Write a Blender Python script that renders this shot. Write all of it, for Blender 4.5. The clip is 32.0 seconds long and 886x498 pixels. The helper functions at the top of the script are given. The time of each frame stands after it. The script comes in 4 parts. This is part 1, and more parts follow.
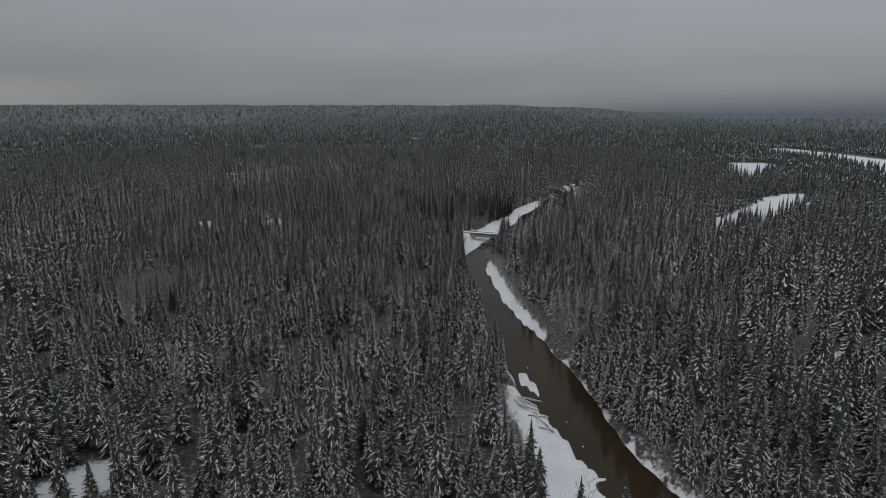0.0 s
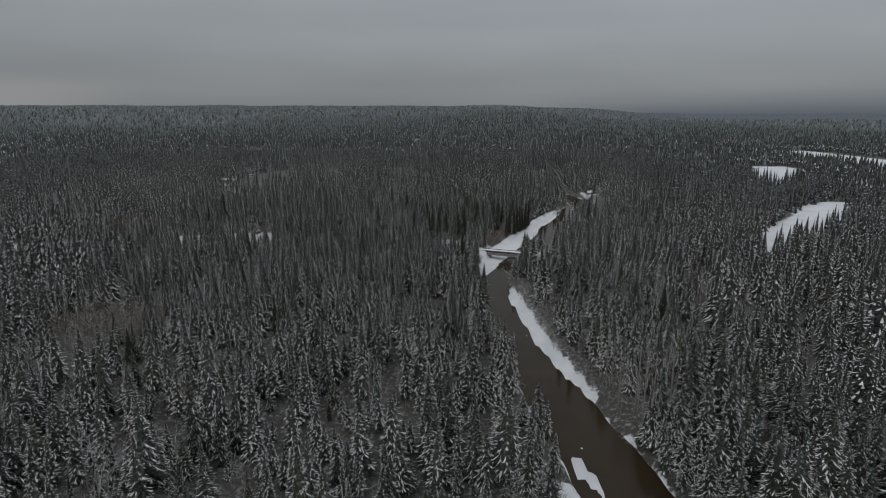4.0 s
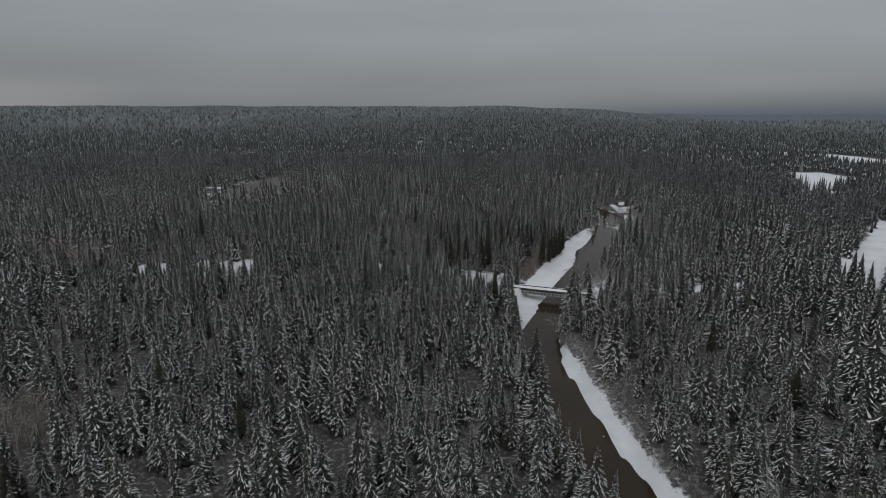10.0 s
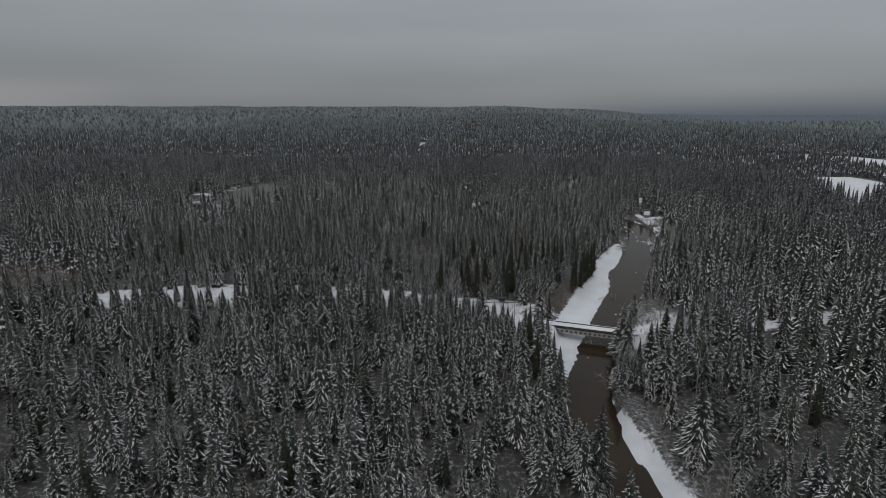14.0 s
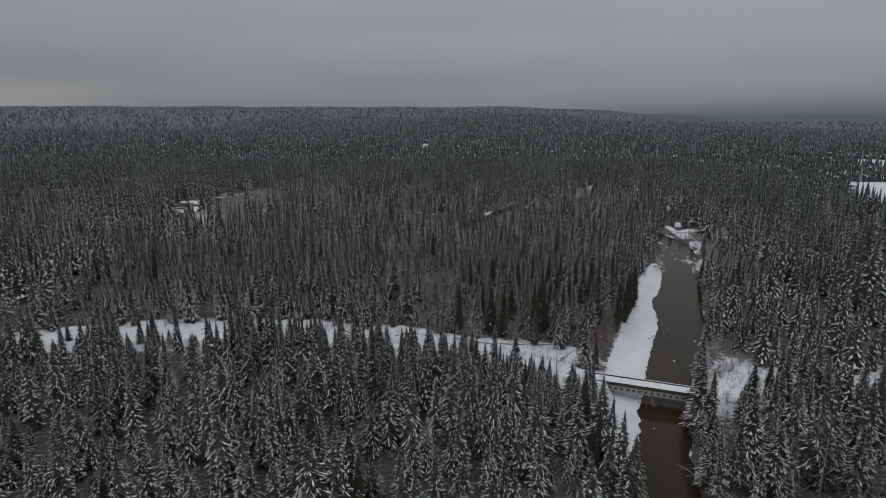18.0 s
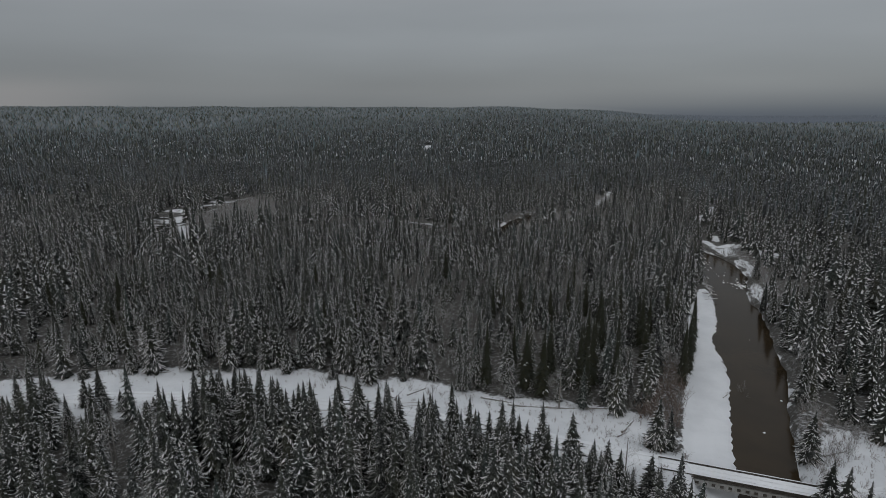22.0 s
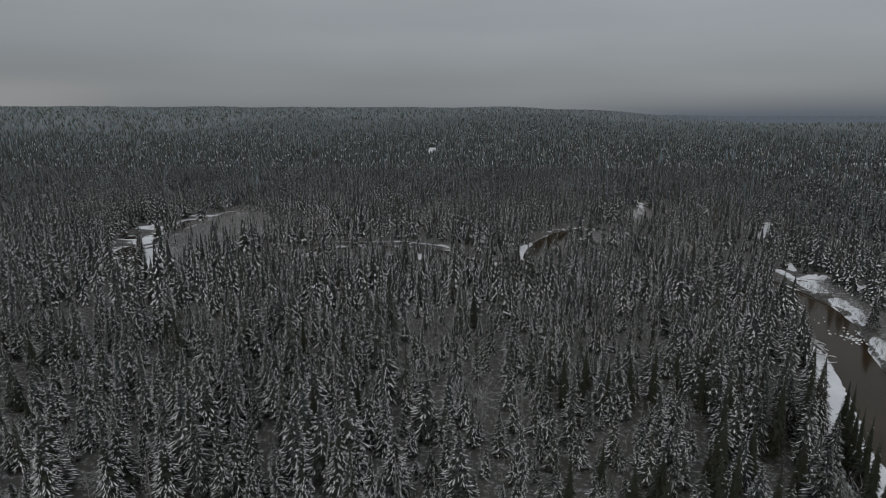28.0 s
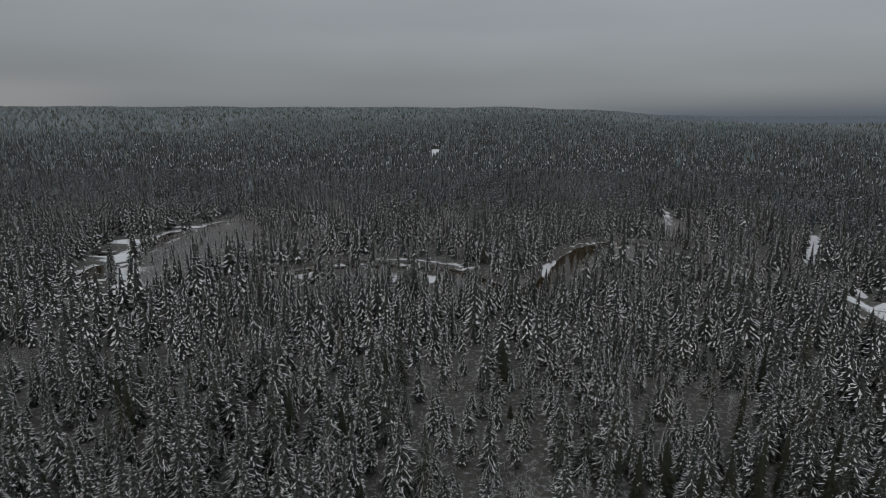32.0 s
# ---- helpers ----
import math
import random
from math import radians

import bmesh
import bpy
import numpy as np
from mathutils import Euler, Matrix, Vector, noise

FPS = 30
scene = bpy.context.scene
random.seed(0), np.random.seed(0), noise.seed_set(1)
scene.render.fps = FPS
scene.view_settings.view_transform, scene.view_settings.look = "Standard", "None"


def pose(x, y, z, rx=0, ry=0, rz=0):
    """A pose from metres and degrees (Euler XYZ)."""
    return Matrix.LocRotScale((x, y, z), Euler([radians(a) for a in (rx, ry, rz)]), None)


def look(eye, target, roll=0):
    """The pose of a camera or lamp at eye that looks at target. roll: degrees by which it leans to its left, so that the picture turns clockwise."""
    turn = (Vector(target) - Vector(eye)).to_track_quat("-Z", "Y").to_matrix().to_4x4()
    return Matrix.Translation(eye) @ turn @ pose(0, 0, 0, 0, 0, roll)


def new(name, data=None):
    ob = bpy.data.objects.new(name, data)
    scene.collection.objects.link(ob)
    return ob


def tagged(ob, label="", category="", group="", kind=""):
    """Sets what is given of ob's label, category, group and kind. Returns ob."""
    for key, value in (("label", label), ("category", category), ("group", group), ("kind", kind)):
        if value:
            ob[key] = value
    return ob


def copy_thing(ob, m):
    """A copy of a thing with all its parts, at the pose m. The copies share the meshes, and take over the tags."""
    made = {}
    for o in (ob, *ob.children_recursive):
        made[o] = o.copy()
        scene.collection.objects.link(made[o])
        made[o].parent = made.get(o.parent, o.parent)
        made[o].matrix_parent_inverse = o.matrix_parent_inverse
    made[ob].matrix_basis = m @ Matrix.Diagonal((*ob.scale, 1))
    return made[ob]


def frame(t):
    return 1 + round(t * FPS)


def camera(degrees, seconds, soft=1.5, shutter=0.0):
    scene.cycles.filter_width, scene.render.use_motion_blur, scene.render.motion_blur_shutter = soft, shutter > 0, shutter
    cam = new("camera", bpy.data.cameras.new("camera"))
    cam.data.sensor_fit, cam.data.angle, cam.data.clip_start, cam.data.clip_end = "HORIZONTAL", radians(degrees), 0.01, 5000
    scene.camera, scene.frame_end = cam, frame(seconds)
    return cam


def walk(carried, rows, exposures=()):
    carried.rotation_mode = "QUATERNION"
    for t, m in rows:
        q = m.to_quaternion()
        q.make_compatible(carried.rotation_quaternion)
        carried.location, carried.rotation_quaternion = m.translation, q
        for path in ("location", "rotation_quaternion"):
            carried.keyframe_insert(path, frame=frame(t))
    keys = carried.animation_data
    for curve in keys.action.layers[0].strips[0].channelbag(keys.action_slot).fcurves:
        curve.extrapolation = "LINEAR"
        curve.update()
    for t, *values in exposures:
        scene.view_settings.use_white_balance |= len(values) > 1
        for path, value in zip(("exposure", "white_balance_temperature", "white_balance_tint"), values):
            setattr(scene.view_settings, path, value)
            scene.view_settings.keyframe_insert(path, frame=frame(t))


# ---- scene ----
cam = camera(75.0, 32.0, soft=0.4)
# seconds, place, turn: a level straight flight
PATH = [
    (0.0, -0.0, 0.0, 70.0, 76.159, 0.024, 0.012),
    (2.0, -3.063, 19.743, 70.014, 76.184, 0.019, 0.008),
    (4.0, -6.124, 39.455, 70.041, 76.207, 0.014, 0.003),
    (6.0, -9.182, 59.128, 70.08, 76.228, 0.009, -0.001),
    (8.0, -12.236, 78.756, 70.132, 76.247, 0.005, -0.005),
    (10.0, -15.286, 98.333, 70.197, 76.264, -0.0, -0.01),
    (12.0, -18.329, 117.851, 70.274, 76.28, -0.005, -0.015),
    (14.0, -21.366, 137.305, 70.364, 76.294, -0.01, -0.02),
    (16.0, -24.396, 156.688, 70.467, 76.306, -0.015, -0.025),
    (18.0, -27.417, 175.993, 70.582, 76.317, -0.02, -0.03),
    (20.0, -30.429, 195.214, 70.71, 76.325, -0.025, -0.035),
    (22.0, -33.431, 214.344, 70.851, 76.332, -0.03, -0.04),
    (24.0, -36.422, 233.376, 71.004, 76.337, -0.035, -0.046),
    (26.0, -39.401, 252.305, 71.17, 76.341, -0.04, -0.052),
    (28.0, -42.367, 271.122, 71.349, 76.342, -0.045, -0.057),
    (30.0, -45.319, 289.822, 71.54, 76.342, -0.05, -0.063),
    (32.0, -48.257, 308.399, 71.745, 76.34, -0.055, -0.069),
]
walk(cam, [(t, pose(x, y, z, rx, ry, rz)) for t, x, y, z, rx, ry, rz in PATH], [(0.0, 0.04), (18.0, 0.04), (20.0, -0.08), (25.0, -0.08), (27.5, 0.04), (32.0, 0.04)])

# ---------------------------------------------------------------- light
world = bpy.data.worlds.new("overcast")
scene.world = world
world.use_nodes = True
wt = world.node_tree
for n in list(wt.nodes):
    wt.nodes.remove(n)


def wnode(kind, **values):
    n = wt.nodes.new(kind)
    for k, v in values.items():
        n.inputs[k].default_value = v
    return n


SUN_ELEVATION, SUN_AZIMUTH = radians(24), radians(200)
sky = wt.nodes.new("ShaderNodeTexSky")
sky.sky_type, sky.sun_disc = "NISHITA", False
sky.sun_elevation, sky.sun_rotation = SUN_ELEVATION, SUN_AZIMUTH
sky_level = wt.nodes.new("ShaderNodeVectorMath")
sky_level.operation = "SCALE"
sky_level.inputs["Scale"].default_value = 0.05
wt.links.new(sky.outputs[0], sky_level.inputs[0])
direction = wt.nodes.new("ShaderNodeTexCoord")
split = wt.nodes.new("ShaderNodeSeparateXYZ")
wt.links.new(direction.outputs["Generated"], split.inputs[0])
# the cloud layer: dull at the horizon, three times as bright overhead
deck = wt.nodes.new("ShaderNodeValToRGB")
deck.color_ramp.interpolation = "EASE"
stops = [(0.0, (0.182, 0.197, 0.209)), (0.03, (0.205, 0.219, 0.231)), (0.12, (0.262, 0.281, 0.300)), (0.22, (0.305, 0.325, 0.345)), (0.55, (0.52, 0.54, 0.56)), (1.0, (0.70, 0.72, 0.75))]
for i, (p, c) in enumerate(stops):
    e = deck.color_ramp.elements[i] if i < 2 else deck.color_ramp.elements.new(p)
    e.position, e.color = p, (*c, 1)
wt.links.new(split.outputs["Z"], deck.inputs[0])
# long soft streaks of cloud
stretch = wt.nodes.new("ShaderNodeMapping")
stretch.inputs["Scale"].default_value = (1.6, 1.6, 9.0)
wt.links.new(direction.outputs["Generated"], stretch.inputs[0])
streak = wnode("ShaderNodeTexNoise", Scale=1.7, Detail=3.0, Roughness=0.45)
wt.links.new(stretch.outputs[0], streak.inputs["Vector"])
amount = wnode("ShaderNodeMapRange")
amount.inputs["From Min"].default_value, amount.inputs["From Max"].default_value = 0.3, 0.7
amount.inputs["To Min"].default_value, amount.inputs["To Max"].default_value = 0.95, 1.05
wt.links.new(streak.outputs[0], amount.inputs[0])
clouds = wt.nodes.new("ShaderNodeVectorMath")
clouds.operation = "SCALE"
wt.links.new(deck.outputs[0], clouds.inputs[0])
lean = wt.nodes.new("ShaderNodeMath")
lean.operation = "MULTIPLY_ADD"
lean.inputs[1].default_value = 0.13
wt.links.new(split.outputs["X"], lean.inputs[0])
wt.links.new(amount.outputs[0], lean.inputs[2])
wt.links.new(lean.outputs[0], clouds.inputs["Scale"])
# a snow shower hanging over the low country to the east: bluish and darker near the horizon
low = wnode("ShaderNodeMapRange")
low.interpolation_type = "SMOOTHSTEP"
for k, v in (("From Min", 0.045), ("From Max", -0.02), ("To Min", 0.0), ("To Max", 1.0)):
    low.inputs[k].default_value = v
wt.links.new(split.outputs["Z"], low.inputs[0])
east = wnode("ShaderNodeMapRange")
east.interpolation_type = "SMOOTHSTEP"
for k, v in (("From Min", 0.05), ("From Max", 0.62), ("To Min", 0.0), ("To Max", 1.0)):
    east.inputs[k].default_value = v
wt.links.new(split.outputs["X"], east.inputs[0])
both = wt.nodes.new("ShaderNodeMath")
both.operation = "MULTIPLY"
wt.links.new(low.outputs[0], both.inputs[0])
wt.links.new(east.outputs[0], both.inputs[1])
shower = wt.nodes.new("ShaderNodeMix")
shower.data_type = "RGBA"
wt.links.new(both.outputs[0], shower.inputs["Factor"])
wt.links.new(clouds.outputs[0], shower.inputs["A"])
shower.inputs["B"].default_value = (0.098, 0.115, 0.137, 1)
# a thin bright gap under the clouds to the west
gap_low = wnode("ShaderNodeMapRange")
gap_low.interpolation_type = "SMOOTHSTEP"
for k, v in (("From Min", 0.055), ("From Max", 0.02), ("To Min", 0.0), ("To Max", 0.8)):
    gap_low.inputs[k].default_value = v
wt.links.new(split.outputs["Z"], gap_low.inputs[0])
gap_west = wnode("ShaderNodeMapRange")
gap_west.interpolation_type = "SMOOTHSTEP"
for k, v in (("From Min", -0.42), ("From Max", -0.60), ("To Min", 0.0), ("To Max", 1.0)):
    gap_west.inputs[k].default_value = v
wt.links.new(split.outputs["X"], gap_west.inputs[0])
gap_both = wt.nodes.new("ShaderNodeMath")
gap_both.operation = "MULTIPLY"
wt.links.new(gap_low.outputs[0], gap_both.inputs[0])
wt.links.new(gap_west.outputs[0], gap_both.inputs[1])
gap = wt.nodes.new("ShaderNodeMix")
gap.data_type = "RGBA"
wt.links.new(gap_both.outputs[0], gap.inputs["Factor"])
wt.links.new(shower.outputs["Result"], gap.inputs["A"])
gap.inputs["B"].default_value = (0.262, 0.262, 0.268, 1)
total = wt.nodes.new("ShaderNodeVectorMath")
total.operation = "ADD"
wt.links.new(gap.outputs["Result"], total.inputs[0])
faint = wt.nodes.new("ShaderNodeVectorMath")
faint.operation = "SCALE"
faint.inputs["Scale"].default_value = 0.06
wt.links.new(sky_level.outputs[0], faint.inputs[0])
wt.links.new(faint.outputs[0], total.inputs[1])
background = wnode("ShaderNodeBackground", Strength=1.0)
wt.links.new(total.outputs[0], background.inputs["Color"])
wt.links.new(background.outputs[0], wt.nodes.new("ShaderNodeOutputWorld").inputs[0])

sun = new("sun", bpy.data.lights.new("sun", "SUN"))
sun.data.energy, sun.data.angle, sun.data.color = 0.5, radians(25), (1.0, 0.97, 0.93)
sun.matrix_basis = look((0, 0, 200), (200 * math.sin(SUN_AZIMUTH) * -1, -200 * math.cos(SUN_AZIMUTH), 200 - 200 * math.tan(SUN_ELEVATION)))
scene.view_settings.exposure = 0.0


# ---------------------------------------------------------------- materials
class Nodes:
    """A small builder for one node material."""

    def __init__(self, name, **values):
        self.mat = bpy.data.materials.new(name)
        self.mat.use_nodes = True
        self.tree = self.mat.node_tree
        self.bsdf = self.tree.nodes["Principled BSDF"]
        self.bsdf.inputs["Roughness"].default_value = 0.85
        self.bsdf.inputs["Specular IOR Level"].default_value = 0.25
        for k, v in values.items():
            self.bsdf.inputs[k.replace("_", " ")].default_value = v

    def node(self, kind, **values):
        n = self.tree.nodes.new(kind)
        for k, v in values.items():
            n.inputs[k.replace("_", " ")].default_value = v
        return n

    def link(self, a, b):
        self.tree.links.new(a, b)

    def noise(self, scale, detail=4.0, rough=0.6, where="Object", upright=1.0):
        c = self.node("ShaderNodeTexCoord")
        n = self.node("ShaderNodeTexNoise", Scale=scale, Detail=detail, Roughness=rough)
        if upright == 1.0:
            self.link(c.outputs[where], n.inputs["Vector"])
        else:
            m = self.node("ShaderNodeMapping", Scale=(1, 1, upright))
            self.link(c.outputs[where], m.inputs[0])
            self.link(m.outputs[0], n.inputs["Vector"])
        return n.outputs[0]

    def ramp(self, value, low, high, a=0.0, b=1.0):
        r = self.node("ShaderNodeMapRange", From_Min=low, From_Max=high, To_Min=a, To_Max=b)
        r.interpolation_type = "SMOOTHSTEP"
        self.link(value, r.inputs[0])
        return r.outputs[0]

    def mix(self, factor, a, b):
        m = self.node("ShaderNodeMix")
        m.data_type = "RGBA"
        for v, s in ((factor, m.inputs["Factor"]), (a, m.inputs["A"]), (b, m.inputs["B"])):
            if isinstance(v, tuple):
                s.default_value = (*v, 1)
            elif isinstance(v, (int, float)):
                s.default_value = v
            else:
                self.link(v, s)
        return m.outputs["Result"]

    def calc(self, how, a, b):
        m = self.node("ShaderNodeMath")
        m.operation = how
        for i, v in enumerate((a, b)):
            if isinstance(v, (int, float)):
                m.inputs[i].default_value = v
            else:
                self.link(v, m.inputs[i])
        return m.outputs[0]

    def colour(self, socket):
        self.link(socket, self.bsdf.inputs["Base Color"])
        return self

    def bump(self, height, strength, distance):
        b = self.node("ShaderNodeBump", Strength=strength, Distance=distance)
        self.link(height, b.inputs["Height"])
        self.link(b.outputs[0], self.bsdf.inputs["Normal"])
        return self


def island(m):
    return m.node("ShaderNodeNewGeometry").outputs["Random Per Island"]


def tone(m):
    a = m.node("ShaderNodeAttribute")
    a.attribute_name = "tone"
    return a.outputs["Fac"]


def whole(m):
    return m.node("ShaderNodeObjectInfo").outputs["Random"]


def needle_material(name, dark, light, frost, frost_colour=(0.42, 0.43, 0.44), size=2.4, upright=1.0):
    m = Nodes(name)
    green = m.mix(tone(m), dark, light)
    twig = m.mix(m.ramp(island(m), 0.2, 0.95), green, (0.030, 0.034, 0.024))
    # single trees run from olive to bluish green
    cast = m.noise(0.21, 1.0, 0.5, upright=0.15)
    twig = m.mix(m.ramp(cast, 0.56, 0.72, 0.0, 0.6), twig, tuple(c * k for c, k in zip(light, (0.62, 1.0, 0.98))))
    twig = m.mix(m.ramp(cast, 0.44, 0.28, 0.0, 0.6), twig, tuple(c * k for c, k in zip(light, (1.1, 0.98, 0.62))))
    grain = m.ramp(m.noise(size, 3.0, 0.7, upright=upright), 0.46, 0.64, 0.0, frost)
    m.colour(m.mix(grain, twig, frost_colour))
    return m.mat


def snow_material(name, colour=(0.80, 0.82, 0.85), worn=0.0, worn_colour=(0.3, 0.31, 0.3), patchy=False):
    m = Nodes(name, Roughness=0.7)
    fine = m.noise(2.2, 5.0, 0.65)
    broad = m.noise(0.12, 3.0, 0.55)
    shade = m.mix(m.ramp(broad, 0.35, 0.7), colour, tuple(c * 0.9 for c in colour))
    gone = m.ramp(fine, 0.5, 0.78, 0.0, worn)
    if patchy:
        gone = m.calc("MAXIMUM", gone, m.ramp(m.calc("ADD", tone(m), m.calc("MULTIPLY", island(m), 0.5)), 0.75, 0.25, 0.0, 0.85))
    m.colour(m.mix(gone, shade, worn_colour))
    m.bump(fine, 0.35, 0.12)
    return m.mat


NEEDLES = needle_material("spruce needles", (0.005, 0.0061, 0.0055), (0.035, 0.039, 0.035), 0.24)
NEEDLES_DARK = needle_material("dark fir needles", (0.014, 0.016, 0.009), (0.040, 0.038, 0.020), 0.06)
# far needles: aerial haze is put into their pale bluish base and frost colours
NEEDLES_FAR = needle_material("far needles tinted with haze", (0.015, 0.0175, 0.0185), (0.052, 0.058, 0.062), 0.36, (0.37, 0.39, 0.41), 0.9, 0.35)
NEEDLES_HAZY = needle_material("horizon needles tinted with haze", (0.133, 0.150, 0.164), (0.203, 0.225, 0.244), 0.35, (0.30, 0.33, 0.36), 0.14)
BRANCH_SNOW = snow_material("snow on branches", (0.85, 0.85, 0.855), 0.2, (0.16, 0.16, 0.15), True)
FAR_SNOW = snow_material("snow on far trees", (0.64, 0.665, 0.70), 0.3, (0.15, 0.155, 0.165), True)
SNOW = snow_material("fresh snow", (0.78, 0.80, 0.83), 0.10)
PACKED = snow_material("driven snow on the road", (0.70, 0.71, 0.73), 0.45, (0.34, 0.32, 0.29))


def bark_material(name, a, b, snow):
    m = Nodes(name)
    wood = m.mix(m.noise(6.0, 4.0, 0.7), a, b)
    up = m.node("ShaderNodeNewGeometry").outputs["Normal"]
    s = m.node("ShaderNodeSeparateXYZ")
    m.link(up, s.inputs[0])
    dust = m.calc("MULTIPLY", m.ramp(s.outputs["Z"], -0.1, 0.7), m.ramp(m.noise(4.0), 0.35, 0.6, 0.0, snow))
    m.colour(m.mix(dust, wood, (0.6, 0.62, 0.64)))
    m.bump(m.noise(14.0), 0.4, 0.03)
    return m.mat


BARK = bark_material("spruce bark", (0.055, 0.048, 0.042), (0.10, 0.09, 0.08), 0.3)
TWIGS = bark_material("bare grey twigs", (0.12, 0.11, 0.10), (0.24, 0.225, 0.21), 0.85)
RED_TWIGS = bark_material("reddish willow twigs", (0.10, 0.07, 0.055), (0.18, 0.135, 0.11), 0.6)
LOG = bark_material("weathered log", (0.10, 0.085, 0.07), (0.22, 0.2, 0.175), 0.9)


def ground_material():
    m = Nodes("snowy ground", Roughness=0.75)
    a = m.node("ShaderNodeAttribute")
    a.attribute_name = "open_snow"
    fine, broad = m.noise(0.9, 6.0, 0.65), m.noise(0.10, 4.0, 0.6)
    # woods floor: twig litter, darkened to hold the shade between the trees as well
    litter_shade = m.mix(fine, (0.040, 0.038, 0.035), (0.092, 0.088, 0.080))
    patchy = m.mix(m.ramp(m.noise(0.8, 6.0, 0.7), 0.50, 0.66, 0.0, 0.34), litter_shade, (0.6, 0.62, 0.64))
    snow = m.mix(m.ramp(broad, 0.35, 0.7), (0.70, 0.72, 0.75), (0.61, 0.63, 0.66))
    stalks = m.ramp(m.noise(3.5, 5.0, 0.7), 0.62, 0.74, 0.0, 0.45)
    snow = m.mix(stalks, snow, (0.24, 0.21, 0.17))
    edge = m.calc("ADD", a.outputs["Fac"], m.calc("MULTIPLY", m.calc("SUBTRACT", fine, 0.5), 0.9))
    m.colour(m.mix(m.ramp(edge, 0.38, 0.62), patchy, snow))
    m.bump(fine, 0.5, 0.25)
    return m.mat


def water_material():
    m = Nodes("brown river water", Roughness=0.10, IOR=1.33)
    m.bsdf.inputs["Specular IOR Level"].default_value = 0.15
    m.colour(m.mix(m.ramp(m.noise(0.05, 3.0), 0.35, 0.65), (0.036, 0.026, 0.0155), (0.028, 0.0205, 0.0125)))
    m.bump(m.noise(1.6, 4.0, 0.6), 0.05, 0.25)
    return m.mat


GROUND, WATER = ground_material(), water_material()


# ---------------------------------------------------------------- the plan
WATER_LEVEL = -2.0
# the river's course: x, y, half width
RIVER = np.array([(180, -260, 8), (95, -60, 7), (60, 40, 7), (46, 75, 7), (36.5, 98, 7), (33.5, 113, 7), (29, 133, 9.5), (26.5, 153, 9), (22.5, 174, 8.6), (19.5, 194, 7.4), (17, 214, 6.3), (15.5, 237, 5.6), (14, 254, 6.2), (15.5, 270, 6.2), (20, 288, 7), (26.5, 305, 6.4), (35, 323, 6.6), (45, 344, 7), (56, 365, 8), (60.5, 381, 9.5), (69, 402, 9.5), (75, 414, 8), (80.5, 431, 6.6), (87, 448, 8.4), (94, 464, 9), (98.5, 481, 8.6), (99, 498, 7.4), (96, 516, 6.4), (88, 545, 6), (78, 575, 6), (69, 600, 6), (58, 618, 6.5), (43, 621, 6.5), (29, 608, 7), (18, 590, 7.5), (7, 565, 7), (-3, 545, 6), (-18, 532, 5), (-29, 547, 5), (-42, 565, 5.5), (-62, 572, 5.5), (-88, 574, 5.5), (-109, 569, 5), (-130, 552, 5), (-152, 526, 5), (-174, 520, 5.5), (-192, 537, 6), (-206, 559, 6.5), (-216, 580, 6.5), (-219, 600, 6.5), (-213, 628, 6), (-205, 655, 5.5), (-192, 684, 4), (-178, 702, 1)])
# low snow-covered gravel bars beside it: chains of x, y, half width
BARS = [
    np.array([(24.5, 86, 4.4), (24.3, 102, 4.4), (22.6, 115, 4.7), (20.3, 128, 3.6), (17.6, 135, 1.0)]),
    np.array([(27.5, 108, 1.4), (31, 100.5, 0.8)]),
    np.array([(32, 76, 3.5), (29.5, 88, 2.6), (28, 97, 1.4)]),
    np.array([(31.8, 172, 0.3), (28.3, 186, 1.2), (25.5, 200, 1.7), (23.7, 214, 1.9), (22, 234, 1.7), (20.8, 252, 1.3), (20.6, 263, 0.6)]),
    np.array([(9.5, 280, 1.4), (11.5, 287, 3.0), (15, 298, 3.9), (19.5, 311, 4.2), (24.5, 325, 4.9), (32.5, 344, 5.0), (41, 364, 4.9), (46, 381, 4.6), (51, 392, 3.6)]),
    np.array([(50, 389, 2.4), (55.5, 399, 4.4), (61.5, 411, 4.4), (67, 425, 3.0), (71.5, 436, 0.9)]),
    np.array([(85, 411, 0.2), (88.5, 421, 1.1), (91.5, 432, 1.2), (96, 444, 0.4)]),
    np.array([(103.5, 458, 0.4), (108, 470, 0.9), (110, 484, 1.4)]),
    np.array([(110.5, 494, 2.2), (112, 507, 3.4), (122, 514, 3.0)]),
    np.array([(24.7, 135.2, 0.7), (23.2, 140.5, 2.1), (21.3, 146.8, 1.3)]),
    np.array([(-178, 530, 2.2), (-189, 548, 3.6), (-200, 568, 3.6), (-207, 587, 3.2), (-210, 602, 1.0)]),
    np.array([(-31, 565, 0.0), (-43, 575, 0.2), (-60, 582, 0.5), (-76, 584, 0.3), (-92, 584, 0.0), (-104, 580, -0.3)]),
    np.array([(-20, 540, 0.4), (-25, 527, 0.8)]),
    np.array([(-201, 680, 0.4), (-213, 656, 0.7), (-222, 632, 0.6), (-228, 606, 0.3)]),
    np.array([(-3, 550, 1.2), (1, 570, 1.2), (8, 583, 0.8)]),
    np.array([(12, 600, -0.8), (26, 617.5, -0.4), (45, 629.5, -0.8), (60, 627.5, -0.6)]),
    np.array([(-53, 552, 1.6), (-54, 545, 1.4)]),
    np.array([(-68, 551, 1.6), (-68, 546, 1.2)]),
]
